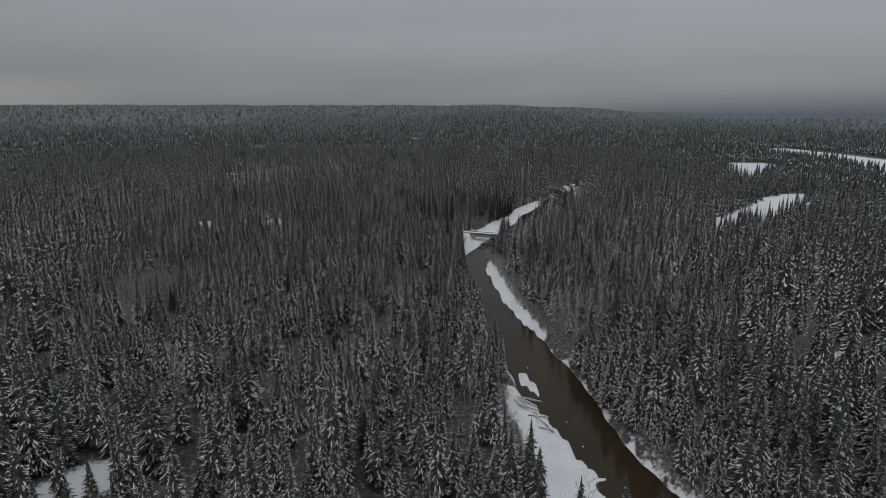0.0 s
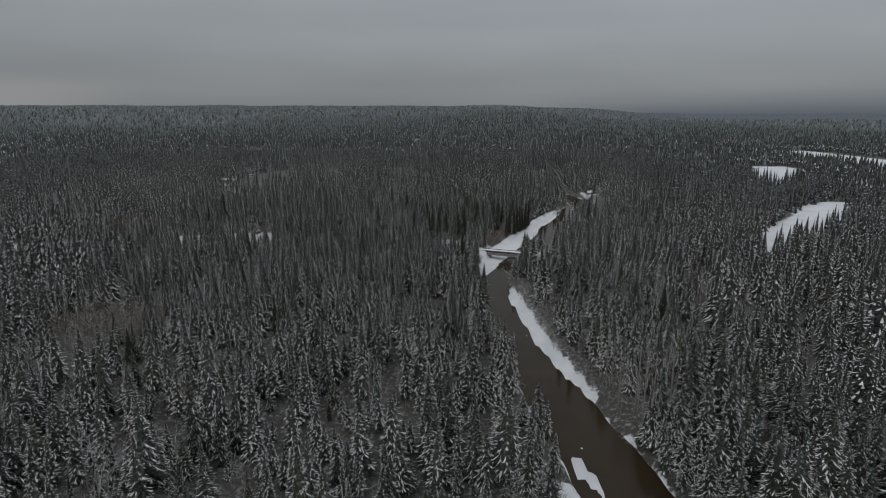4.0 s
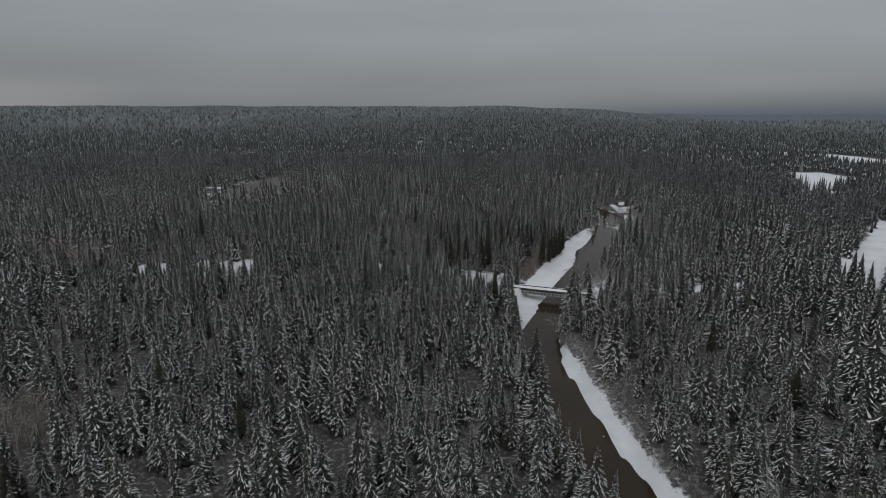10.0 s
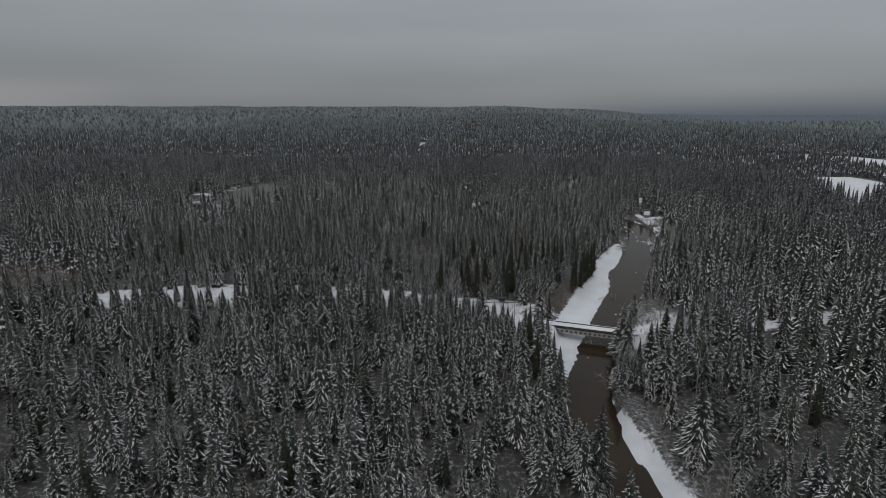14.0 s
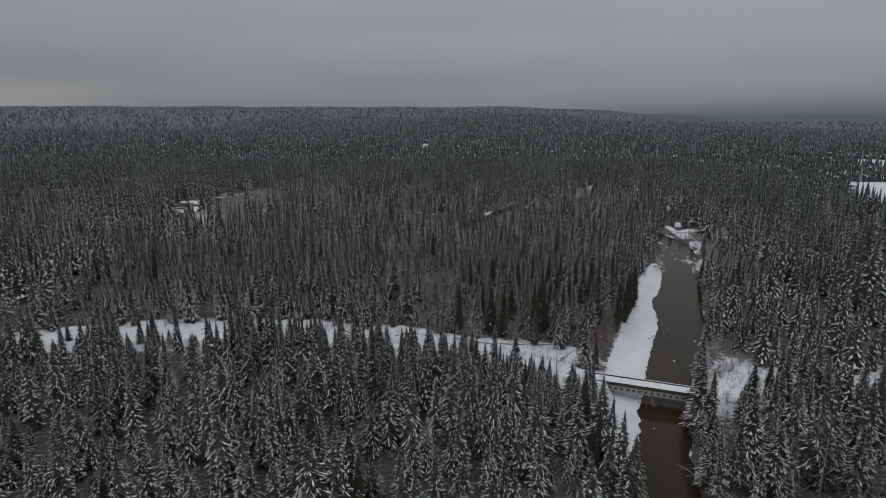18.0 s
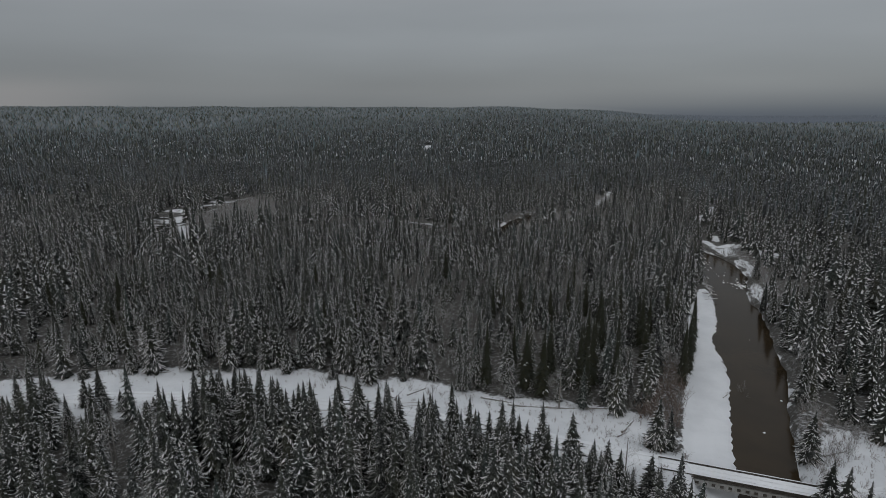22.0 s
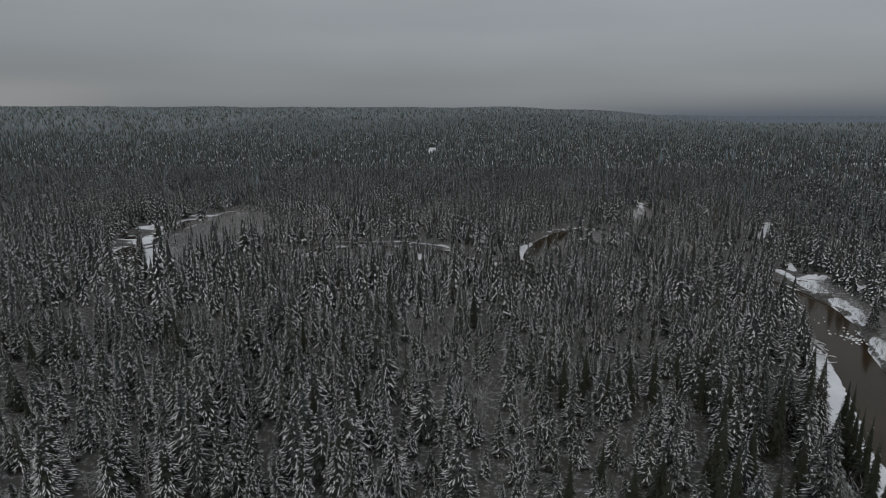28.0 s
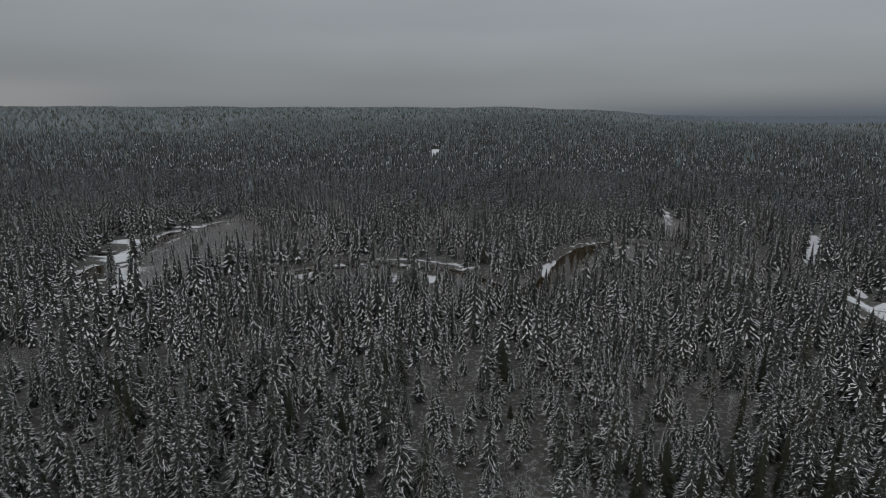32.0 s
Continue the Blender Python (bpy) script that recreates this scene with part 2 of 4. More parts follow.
# the snowed-over road and its verges: x, y, half width of the clearing
ROAD = np.array([(-420, 300, 3.2), (-330, 310, 3.2), (-252, 321, 8), (-228, 329, 3.4), (-206, 335, 6), (-186, 340, 3.4), (-165, 344, 4), (-148, 347, 8), (-110, 350.5, 10.5), (-75, 349.5, 10.5), (-45, 341, 10.5), (-22, 332, 9), (-4, 324, 7), (9, 316.3, 5), (38, 306, 4.5), (53, 312.5, 6), (75, 317, 2.5), (110, 325, 0.5), (150, 342, 0.2), (178, 358, 4)])
# other openings in the forest
CLEARINGS = [
    np.array([(163, 326, 6), (176, 354, 7), (204, 378, 10), (238, 408, 13), (268, 446, 13), (290, 470, 6)]),
    np.array([(300, 570, 6), (318, 612, 12), (350, 662, 24), (388, 718, 28)]),
    np.array([(497, 1045, 45), (550, 945, 64), (558, 830, 60), (540, 710, 60), (510, 625, 55)]),
    np.array([(-46, 345, 9.5), (-24, 337.5, 8.5), (-6, 334, 8.5), (8, 331, 7)]),
    np.array([(126, 497, 2.6), (136, 491, 1.6)]),
    np.array([(-93, 1226, 7), (-62, 1206, 7)]),
    np.array([(-63, 1150, 5), (-58, 1330, 9)]),
    np.array([(46, 316, 4), (57, 322, 6), (64, 321, 5)]),
    np.array([(105, 148, 1.3), (113, 154, 1.0)]),
    np.array([(-71.5, 92, 3.6), (-67.5, 98, 3.2)]),
    np.array([(118, 527, 2.4), (121, 537, 2.0)]),
    np.array([(125, 568, 1.6), (139, 596, 3.4), (150, 606, 3.0), (168, 637, 2.0)]),
    np.array([(-113, 563, 2.6), (-108, 551, 2.6)]),
    np.array([(84, 650, 1.6), (97, 676, 2), (111, 712, 1.6)]),
    np.array([(-252, 321, 6), (-214, 327, 5)]),
    np.array([(110, 509, 0.8), (112, 524, 2.2)]),
]
# hollows full of brush instead of trees
BRUSH = [
    np.array([(-176, 550, 13), (-172, 592, 28), (-176, 640, 24), (-180, 668, 14)]),
    np.array([(42, 600, 10), (56, 602, 8), (44, 585, 7)]),
    np.array([(34, 173, 0.8), (31, 188, 1.6), (28, 215, 2.0), (25.8, 240, 2.2), (25, 266, 3.0)]),
    np.array([(96, 434, 2.5), (103, 448, 3), (110, 465, 3.5), (114, 486, 3.5), (118, 505, 3)]),
    np.array([(90, 640, 9), (97, 680, 9)]),
    np.array([(-112, 548, 2), (-70, 556, 3), (-45, 550, 3.5), (-26, 524, 4), (-6, 527, 3)]),
    np.array([(22, 574, 5), (10, 550, 4)]),
    np.array([(-98, 334, 4), (-92, 332, 4)]),
    np.array([(17, 336, 4), (24, 348, 3.6), (32, 366, 2.2)]),
    np.array([(33, 82, 5), (39, 69, 5)]),
    np.array([(48, 330, 4), (60, 330, 4)]),
    np.array([(35, 293, 3.5), (39, 300, 4)]),
    np.array([(47, 322, 4.5), (54, 337, 4)]),
    np.array([(47.5, 91, 2.6), (44, 104, 1.8), (41, 117, 1.3), (38.5, 130, 0.7), (37, 146, 0.5)]),
    np.array([(16.5, 94, 1.4), (14.5, 118, 2.2), (13, 140, 1.4)]),
]


def chain_distance(x, y, chain):
    """Distance of points to a chain of discs: negative inside."""
    best = np.full(np.shape(x), 1e9)
    for (ax, ay, ar), (bx, by, br) in zip(chain[:-1], chain[1:]):
        dx, dy = bx - ax, by - ay
        u = np.clip(((x - ax) * dx + (y - ay) * dy) / (dx * dx + dy * dy), 0, 1)
        best = np.minimum(best, np.hypot(x - ax - u * dx, y - ay - u * dy) - ar - u * (br - ar))
    return best


def nearest(x, y, chains):
    return np.minimum.reduce([chain_distance(x, y, c) for c in chains])


def smooth(a, b, v):
    u = np.clip((v - a) / (b - a), 0, 1)
    return u * u * (3 - 2 * u)


WAVES = [(np.cos(a) * k, np.sin(a) * k, p) for a, k, p in np.random.default_rng(4).uniform((0, 0.6, 0), (6.283, 1.4, 6.283), (14, 3))]


def rolling(x, y, size):
    """Soft even noise of about +-1 with features of that many metres."""
    return sum(np.sin(x * kx * 6.283 / size + y * ky * 6.283 / size + p) for kx, ky, p in WAVES) / 4.5


def land(x, y):
    """Height of the land without the river: a flat valley floor, a wooded hill and a plateau far off."""
    r, bearing = np.hypot(x, y), np.arctan2(x, np.maximum(y, 1))
    plateau = 64 - 60 * smooth(0.10, 0.42, bearing)
    z = plateau * smooth(1000, 4300, r) ** 1.15
    hill = np.exp(-((y - 2000) / 380) ** 2) * smooth(-290, -40, x) * (1 - smooth(250, 820, x))
    z = z + 25 * hill + rolling(x, y, 700) * 5 * smooth(900, 2200, r)
    return z + 0.25 * rolling(x, y, 38) + 0.12 * rolling(x, y, 11)


def ground_height(x, y):
    z = land(x, y)
    d = chain_distance(x, y, RIVER) + 0.45 * rolling(x, y, 9)
    road = chain_distance(x, y, ROAD)
    bank = smooth(-60, -5, x) * (1 - smooth(55, 90, x)) * smooth(3.5, -2.5, road)
    z = z + bank * 2.0
    z = -3.3 + smooth(-2.4, 2.2, d) * (z + 3.3)
    b = nearest(x, y, BARS) + 0.32 * rolling(x, y, 4.2) + 0.45 * rolling(x + 40, y, 13)
    w = smooth(0.7, -0.7, b)
    return z * (1 - w) + w * (-1.62 + 0.10 * rolling(x, y, 7) + 0.12 * smooth(0, -5, b))


def openness(x, y):
    """How open the ground lies, 0 in the woods to 1."""
    d = np.minimum(nearest(x, y, CLEARINGS), chain_distance(x, y, ROAD)) + 0.9 * rolling(x, y, 8)
    fade = 0.74 * smooth(8.0, 0.0, d) * (1 - smooth(500, 530, y))
    d = np.minimum(d, nearest(x, y, BARS) - 0.5)
    shore = chain_distance(x, y, RIVER) + 0.6 + 0.9 * rolling(x, y, 7)
    grown = nearest(x, y, BRUSH)
    return np.maximum(np.maximum(smooth(1.5, -0.8, d), fade), np.maximum(0.43 * smooth(1.5, -1.0, grown), smooth(1.0, -1.0, shore)))


def tri_mesh(name, verts, tris, materials, index=None, tones=None):
    """A mesh from arrays of corners and triangles."""
    me = bpy.data.meshes.new(name)
    me.vertices.add(len(verts))
    me.vertices.foreach_set("co", np.asarray(verts, dtype=np.float32).ravel())
    me.loops.add(3 * len(tris))
    me.loops.foreach_set("vertex_index", np.asarray(tris, dtype=np.int32).ravel())
    me.polygons.add(len(tris))
    me.polygons.foreach_set("loop_start", np.arange(0, 3 * len(tris), 3, dtype=np.int32))
    for mat in materials:
        me.materials.append(mat)
    if index is not None:
        me.polygons.foreach_set("material_index", np.asarray(index, dtype=np.int32))
    if tones is not None:
        a = me.attributes.new("tone", "FLOAT", "POINT")
        a.data.foreach_set("value", np.asarray(tones, dtype=np.float32))
    me.update(calc_edges=True)
    return me


def steps(first, last, fine_from, fine_to, fine, growth):
    """Grid lines, even between two marks and ever wider outside them."""
    line = list(np.arange(fine_from, fine_to, fine))
    s, v = fine, line[-1]
    while v < last:
        s *= growth
        v += s
        line.append(v)
    s, v = fine, line[0]
    while v > first:
        s *= growth
        v -= s
        line.insert(0, v)
    return np.array(line)


gx, gy = steps(-4800, 4800, -50, 125, 1.55, 1.085), steps(-900, 4950, 85, 630, 1.55, 1.12)
GX, GY = np.meshgrid(gx, gy)
flat_x, flat_y = GX.ravel(), GY.ravel()
gz = ground_height(flat_x, flat_y)
nx, ny = len(gx), len(gy)
corner = (np.arange(ny - 1)[:, None] * nx + np.arange(nx - 1)[None, :]).ravel()
ground_tris = np.concatenate([np.stack([corner, corner + 1, corner + nx + 1], 1), np.stack([corner, corner + nx + 1, corner + nx], 1)])
ground_me = tri_mesh("ground", np.stack([flat_x, flat_y, gz], 1), ground_tris, [GROUND])
snow_attr = ground_me.attributes.new("open_snow", "FLOAT", "POINT")
snow_attr.data.foreach_set("value", openness(flat_x, flat_y).astype(np.float32))
ground_me.polygons.foreach_set("use_smooth", np.ones(len(ground_tris), dtype=bool))
ground = tagged(new("ground", ground_me), "snow-covered valley floor under spruce forest", "ground", kind="structure")

# a glowing sheet for far country lost in bluish haze, fading into the clouds
BACK_R = 3100.0


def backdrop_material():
    m = Nodes("glowing haze sheet")
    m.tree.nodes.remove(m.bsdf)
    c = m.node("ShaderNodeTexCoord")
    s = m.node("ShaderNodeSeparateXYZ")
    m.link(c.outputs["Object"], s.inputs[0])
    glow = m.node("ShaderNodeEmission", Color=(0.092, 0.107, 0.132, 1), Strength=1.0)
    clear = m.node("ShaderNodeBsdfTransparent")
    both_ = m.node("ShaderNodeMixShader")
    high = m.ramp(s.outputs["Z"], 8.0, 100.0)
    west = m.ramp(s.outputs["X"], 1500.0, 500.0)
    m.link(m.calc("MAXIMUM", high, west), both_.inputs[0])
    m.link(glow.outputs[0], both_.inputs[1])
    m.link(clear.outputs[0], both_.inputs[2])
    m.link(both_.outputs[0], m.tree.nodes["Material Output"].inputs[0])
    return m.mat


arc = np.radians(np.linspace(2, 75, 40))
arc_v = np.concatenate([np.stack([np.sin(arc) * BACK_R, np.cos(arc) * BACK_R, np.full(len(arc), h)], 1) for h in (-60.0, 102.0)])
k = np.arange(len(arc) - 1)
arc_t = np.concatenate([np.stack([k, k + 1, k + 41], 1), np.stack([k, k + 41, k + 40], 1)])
tagged(new("backdrop", tri_mesh("backdrop", arc_v, arc_t, [backdrop_material()])), "glowing bluish haze sheet fading into low cloud", "hills", kind="structure")

water_me = tri_mesh("water", [(-420, -420, WATER_LEVEL), (420, -420, WATER_LEVEL), (420, 900, WATER_LEVEL), (-420, 900, WATER_LEVEL)], [(0, 1, 2), (0, 2, 3)], [WATER])
tagged(new("water", water_me), "dark brown open river winding through snowy banks", "river", kind="structure")


# ---------------------------------------------------------------- helpers for things
def thing(name, label, category, group="", at=None):
    ob = new(name)
    ob.empty_display_size = 0.3
    if at is not None:
        ob.matrix_basis = at
    return tagged(ob, label, category, group)


def part(name, bm, material, parent, label=""):
    """One bmesh as one mesh object under a thing or under a part."""
    me = bpy.data.meshes.new(name)
    bm.normal_update()
    bm.to_mesh(me)
    bm.free()
    me.materials.append(material)
    ob = new(name, me)
    ob.parent = parent
    if label:
        ob["label"] = label
    return ob


def add_box(bm, x0, x1, y0, y1, z0, z1, m=None):
    made = bmesh.ops.create_cube(bm, size=1.0)
    place = Matrix.Translation(((x0 + x1) / 2, (y0 + y1) / 2, (z0 + z1) / 2)) @ Matrix.Diagonal((x1 - x0, y1 - y0, z1 - z0, 1))
    bmesh.ops.transform(bm, matrix=(m @ place) if m else place, verts=made["verts"])
    return made["verts"]


def box(x0, x1, y0, y1, z0, z1, bevel=0.0):
    bm = bmesh.new()
    add_box(bm, x0, x1, y0, y1, z0, z1)
    if bevel:
        bmesh.ops.bevel(bm, geom=bm.edges[:], offset=bevel, segments=1, affect="EDGES")
    return bm


def log_bm(length, r0, r1, seed, sides=7, rings=6):
    """A slightly crooked tapered log along x."""
    rng = np.random.default_rng(seed)
    bm = bmesh.new()
    loops = []
    for i in range(rings + 1):
        u = i / rings
        oy, oz = rng.normal(0, 0.12, 2) * r0
        r = (r0 + (r1 - r0) * u) * rng.uniform(0.92, 1.08)
        loops.append([bm.verts.new(((u - 0.5) * length, oy + r * math.cos(6.2832 * k / sides), oz + r * math.sin(6.2832 * k / sides))) for k in range(sides)])
    for a, b in zip(loops[:-1], loops[1:]):
        for k in range(sides):
            bm.faces.new((a[k], a[(k + 1) % sides], b[(k + 1) % sides], b[k]))
    bm.faces.new(loops[0][::-1])
    bm.faces.new(loops[-1])
    return bm


# ---------------------------------------------------------------- tree shapes, one unit high
def spruce_shape(seed, levels, arms, radius, base, snow, droop=0.5, tufts=2, heavy=0.032):
    """Many whorls of pointed boughs round a dark core, each with a line of snow along it and thin fingers of snow on its side twigs; the skirt hangs bare.
    Gives corners, triangles, slots (0 needles, 1 snow)."""
    rng = np.random.default_rng(seed)
    v, t, s = [], [], []
    for a in range(5):
        v.append((0.50 * radius * math.cos(a * 1.2566), 0.50 * radius * math.sin(a * 1.2566), base * 0.9))
    v.append((0, 0, 0.985))
    t += [(a, (a + 1) % 5, 5) for a in range(5)]
    s += [0] * 5
    lopsided = rng.uniform(0, 6.28)
    for i in range(levels):
        f = i / (levels - 1)
        z = base + (0.97 - base) * f ** 0.95
        reach = 0.95 * radius * (1 - f) ** 0.86 * min(1.0, 0.74 + 2.4 * f) * rng.uniform(0.86, 1.1) + 0.007
        count = max(3, round(arms * (1 - 0.55 * f)))
        turn = rng.uniform(0, 6.28)
        laden = snow * min(1.0, 0.12 + 5.5 * f)
        for j in range(count):
            a = turn + 6.2832 * (j + rng.uniform(-0.45, 0.45)) / count
            length = reach * rng.uniform(0.72, 1.12) * (1 + 0.12 * math.cos(a - lopsided))
            z0 = z + rng.uniform(-0.6, 0.6) * 0.9 / levels
            d = droop * rng.uniform(0.3, 1.35) * (1 - 0.6 * f)
            w = length * rng.uniform(0.26, 0.38)
            ca, sa = math.cos(a), math.sin(a)

            def at(u, side, up):
                along = u * length
                return (ca * along - sa * side, sa * along + ca * side, z0 - length * d * u ** 1.35 + up)

            k, bend = len(v), rng.uniform(-0.4, 0.4) * w
            v += [at(0.30, w, 0.004), at(0.30, -w, 0.004), at(1.0, bend, 0)]
            t.append((k, k + 1, k + 2))
            s.append(0)
            if rng.uniform() > laden:
                continue
            b = (0.0018 + heavy * length) * rng.uniform(0.6, 1.3)
            k, u0 = len(v), rng.uniform(0.35, 0.6)
            v += [at(u0, 0, 0.006), at(0.78, 0.6 * bend - b, 0.005), at(rng.uniform(0.9, 1.0), bend, 0.004), at(0.78, 0.6 * bend + b, 0.005)]
            t += [(k, k + 1, k + 2), (k, k + 2, k + 3)]
            s += [1, 1]
            for g in range(tufts if f < 0.75 else 1):
                hand, u0 = (1 if g % 2 else -1), rng.uniform(0.34, 0.72)
                u1, q = u0 + rng.uniform(0.14, 0.28), hand * w * rng.uniform(0.45, 0.95) * (1.3 - u0)
                k = len(v)
                v += [at(u0, 0.1 * q, 0.005), at(u1, q - 0.55 * b, 0.003 - 0.2 * abs(q)), at(u1, q + 0.55 * b, 0.003 - 0.2 * abs(q))]
                t.append((k, k + 1, k + 2))
                s.append(1)
    return np.array(v), np.array(t), np.array(s)


def plain_spruce_shape(seed, levels, arms, radius, base, bare=0.2, stroke=0.2):
    """A simpler spruce for the middle distance: one bough is one pointed needle face with a stroke of snow along it; the skirt hangs dark."""
    rng = np.random.default_rng(seed)
    v, t, s = [(0.55 * radius, 0, base), (-0.27 * radius, 0.47 * radius, base), (-0.27 * radius, -0.47 * radius, base), (0, 0, 1.0)], [(0, 1, 3), (1, 2, 3), (2, 0, 3)], [0, 0, 0]
    for i in range(levels):
        f = i / levels
        z = base + (0.98 - base) * f
        reach = radius * (1 - f) ** 0.86 * rng.uniform(0.85, 1.15) + 0.008
        turn = rng.uniform(0, 6.28)
        count = max(3, round(arms * (1.2 - 0.6 * f)))
        for j in range(count):
            a = turn + 6.2832 * (j + rng.uniform(-0.35, 0.35)) / count
            length, d = reach * rng.uniform(0.7, 1.2), rng.uniform(0.2, 0.7)
            w, z0, ca, sa = length * 0.48, z + rng.uniform(-0.5, 0.5) / levels, math.cos(a), math.sin(a)
            k = len(v)
            b, o = stroke * rng.uniform(0.6, 1.3) * w + 0.003, rng.uniform(-0.4, 0.4) * w
            for along, side, up in ((0.25 * length, w, 0.004), (0.25 * length, -w, 0.004), (length, 0.5 * o, 0), (0.32 * length, 0, 0.010), (0.86 * length, o + b, 0.007), (0.95 * length, o - b, 0.007)):
                v.append((ca * along - sa * side, sa * along + ca * side, z0 - along * d + up))
            t.append((k, k + 1, k + 2))
            s.append(0)
            if rng.uniform() < 0.96 * min(1.0, f / bare + 0.08):
                t.append((k + 3, k + 5, k + 4))
                s.append(1)
    return np.array(v), np.array(t), np.array(s)


def far_spruce_shape(seed, tiers, sides, radius, flecks=0):
    """A few ragged tiers: enough for a tree a few hundred metres off."""
    rng = np.random.default_rng(seed)
    v, t = [], []
    for i in range(tiers):
        z0, z1 = i * 0.8 / tiers, min(1.0, (i + 1.9) * 0.8 / tiers + 0.05)
        if i == tiers - 1:
            z1 = 1.0
        r = radius * (1 - 0.9 * i / tiers)
        k, turn = len(v), rng.uniform(0, 6.28)
        for a in range(sides):
            q = r * rng.uniform(0.7, 1.25)
            v.append((q * math.cos(turn + a * 6.2832 / sides), q * math.sin(turn + a * 6.2832 / sides), z0 + rng.uniform(0, 0.1)))
        v.append((0, 0, z1))
        t += [(k + a, k + (a + 1) % sides, k + sides) for a in range(sides)]
    s = [0] * len(t)
    for j in range(flecks):
        a, u, h = rng.uniform(-0.4, 0.4) + j * 6.2832 / max(flecks, 1), rng.uniform(0.35, 0.6), rng.uniform(0.12, 0.2)
        r0, r1 = radius * (1.0 - u) * 0.9 + 0.004, radius * (1.0 - u + h) * 1.05 + 0.004
        k = len(v)
        v += [(r0 * math.cos(a), r0 * math.sin(a), u + h * 0.8), (r1 * math.cos(a - 0.42), r1 * math.sin(a - 0.42), u - 0.2 * h), (r1 * math.cos(a + 0.42), r1 * math.sin(a + 0.42), u - 0.2 * h)]
        t.append((k, k + 1, k + 2))
        s.append(1)
    return np.array(v), np.array(t), np.array(s)


def bare_shape(seed, limbs, twigs, spread, start):
    """A leafless tree: thin trunk, rising limbs, fine twigs."""
    rng = np.random.default_rng(seed)
    v, t = [], []

    def blade(p, q, w):
        k = len(v)
        d = np.cross(q - p, rng.normal(0, 1, 3))
        d = d / (np.linalg.norm(d) + 1e-9) * w
        v.extend([p - d, p + d, q])
        t.append((k, k + 1, k + 2))

    for a in range(3):
        k = len(v)
        for b in (a, a + 1):
            v.append((0.011 * math.cos(b * 2.0944), 0.011 * math.sin(b * 2.0944), 0))
        v.append((0, 0, 0.97))
        t.append((k, k + 1, k + 2))
    for i in range(limbs):
        z = start + (0.93 - start) * i / limbs
        a, length = rng.uniform(0, 6.28), spread * (1.15 - 0.8 * (i / limbs)) * rng.uniform(0.7, 1.2)
        p = np.array((0, 0, z))
        q = p + np.array((math.cos(a), math.sin(a), rng.uniform(0.7, 1.3))) * length
        blade(p, q, 0.0026)
        blade(p, q, 0.0026)
        for j in range(twigs):
            u = rng.uniform(0.25, 1.0)
            o = p + (q - p) * u
            blade(o, o + np.array((*rng.normal(0, 0.5, 2), rng.uniform(0.1, 0.9))) * length * 0.6, 0.0016)
    return np.array(v), np.array(t), np.zeros(len(t), int)


def shrub_shape(seed, stems):
    """Many thin stems fanning up from the ground, with side twigs."""
    rng = np.random.default_rng(seed)
    v, t = [], []
    for i in range(stems):
        a, lean = rng.uniform(0, 6.28), rng.uniform(0.1, 0.75)
        p = np.array((rng.normal(0, 0.12), rng.normal(0, 0.12), 0))
        q = p + np.array((math.cos(a) * lean, math.sin(a) * lean, rng.uniform(0.6, 1.0)))
        for o, e, w in [(p, q, 0.014)] + [(p + (q - p) * u, p + (q - p) * u + np.array((*rng.normal(0, 0.2, 2), rng.uniform(0.1, 0.4))), 0.012) for u in (0.4, 0.6, 0.8)]:
            d = np.cross(e - o, rng.normal(0, 1, 3))
            d = d / (np.linalg.norm(d) + 1e-9) * w
            k = len(v)
            v += [o - d, o + d, e]
            t.append((k, k + 1, k + 2))
    return np.array(v), np.array(t), np.zeros(len(t), int)


def planted(shapes, kind, x, y, z, height, width, turn, tones):
    """All trees of these shapes as arrays: shape index, place, height, width factor, turn and tone of each."""
    V, T, S, C, n = [], [], [], [], 0
    for k, (v, t, s) in enumerate(shapes):
        m = np.nonzero(kind == k)[0]
        if not len(m):
            continue
        c, sn = np.cos(turn[m])[:, None], np.sin(turn[m])[:, None]
        w = (height[m] * width[m])[:, None]
        px = (v[None, :, 0] * c - v[None, :, 1] * sn) * w + x[m][:, None]
        py = (v[None, :, 0] * sn + v[None, :, 1] * c) * w + y[m][:, None]
        pz = v[None, :, 2] * height[m][:, None] + z[m][:, None]
        V.append(np.stack([px, py, pz], -1).reshape(-1, 3))
        T.append((t[None] + (np.arange(len(m)) * len(v))[:, None, None] + n).reshape(-1, 3))
        S.append(np.tile(s, len(m)))
        C.append(np.repeat(tones[m], len(v)))
        n += len(m) * len(v)
    return np.concatenate(V), np.concatenate(T), np.concatenate(S), np.concatenate(C)


# ---------------------------------------------------------------- where the trees stand
dice = np.random.default_rng(11)


def scatter(x0, x1, y0, y1, cell):
    """Uneven but spaced places over a rectangle."""
    ax, ay = np.arange(x0, x1, cell), np.arange(y0, y1, cell)
    X, Y = np.meshgrid(ax, ay)
    X = X + np.where(np.arange(len(ay)) % 2, cell / 2, 0)[:, None]
    return (X + dice.uniform(-0.46, 0.46, X.shape) * cell).ravel(), (Y + dice.uniform(-0.46, 0.46, Y.shape) * cell).ravel()


def wooded(x, y, margin=0.0):
    """True where trees grow."""
    free = np.minimum(chain_distance(x, y, ROAD), nearest(x, y, CLEARINGS)) + 1.3 * rolling(x, y, 14)
    free = np.minimum(free, np.minimum(chain_distance(x, y, RIVER) - 0.9, nearest(x, y, BARS) - 1.0))
    return (free > margin) & (nearest(x, y, BRUSH) > 0)


def off_line(x, y):
    """Sideways distance from the middle of the valley strip that the flight follows."""
    return np.abs(x + 0.157 * y)


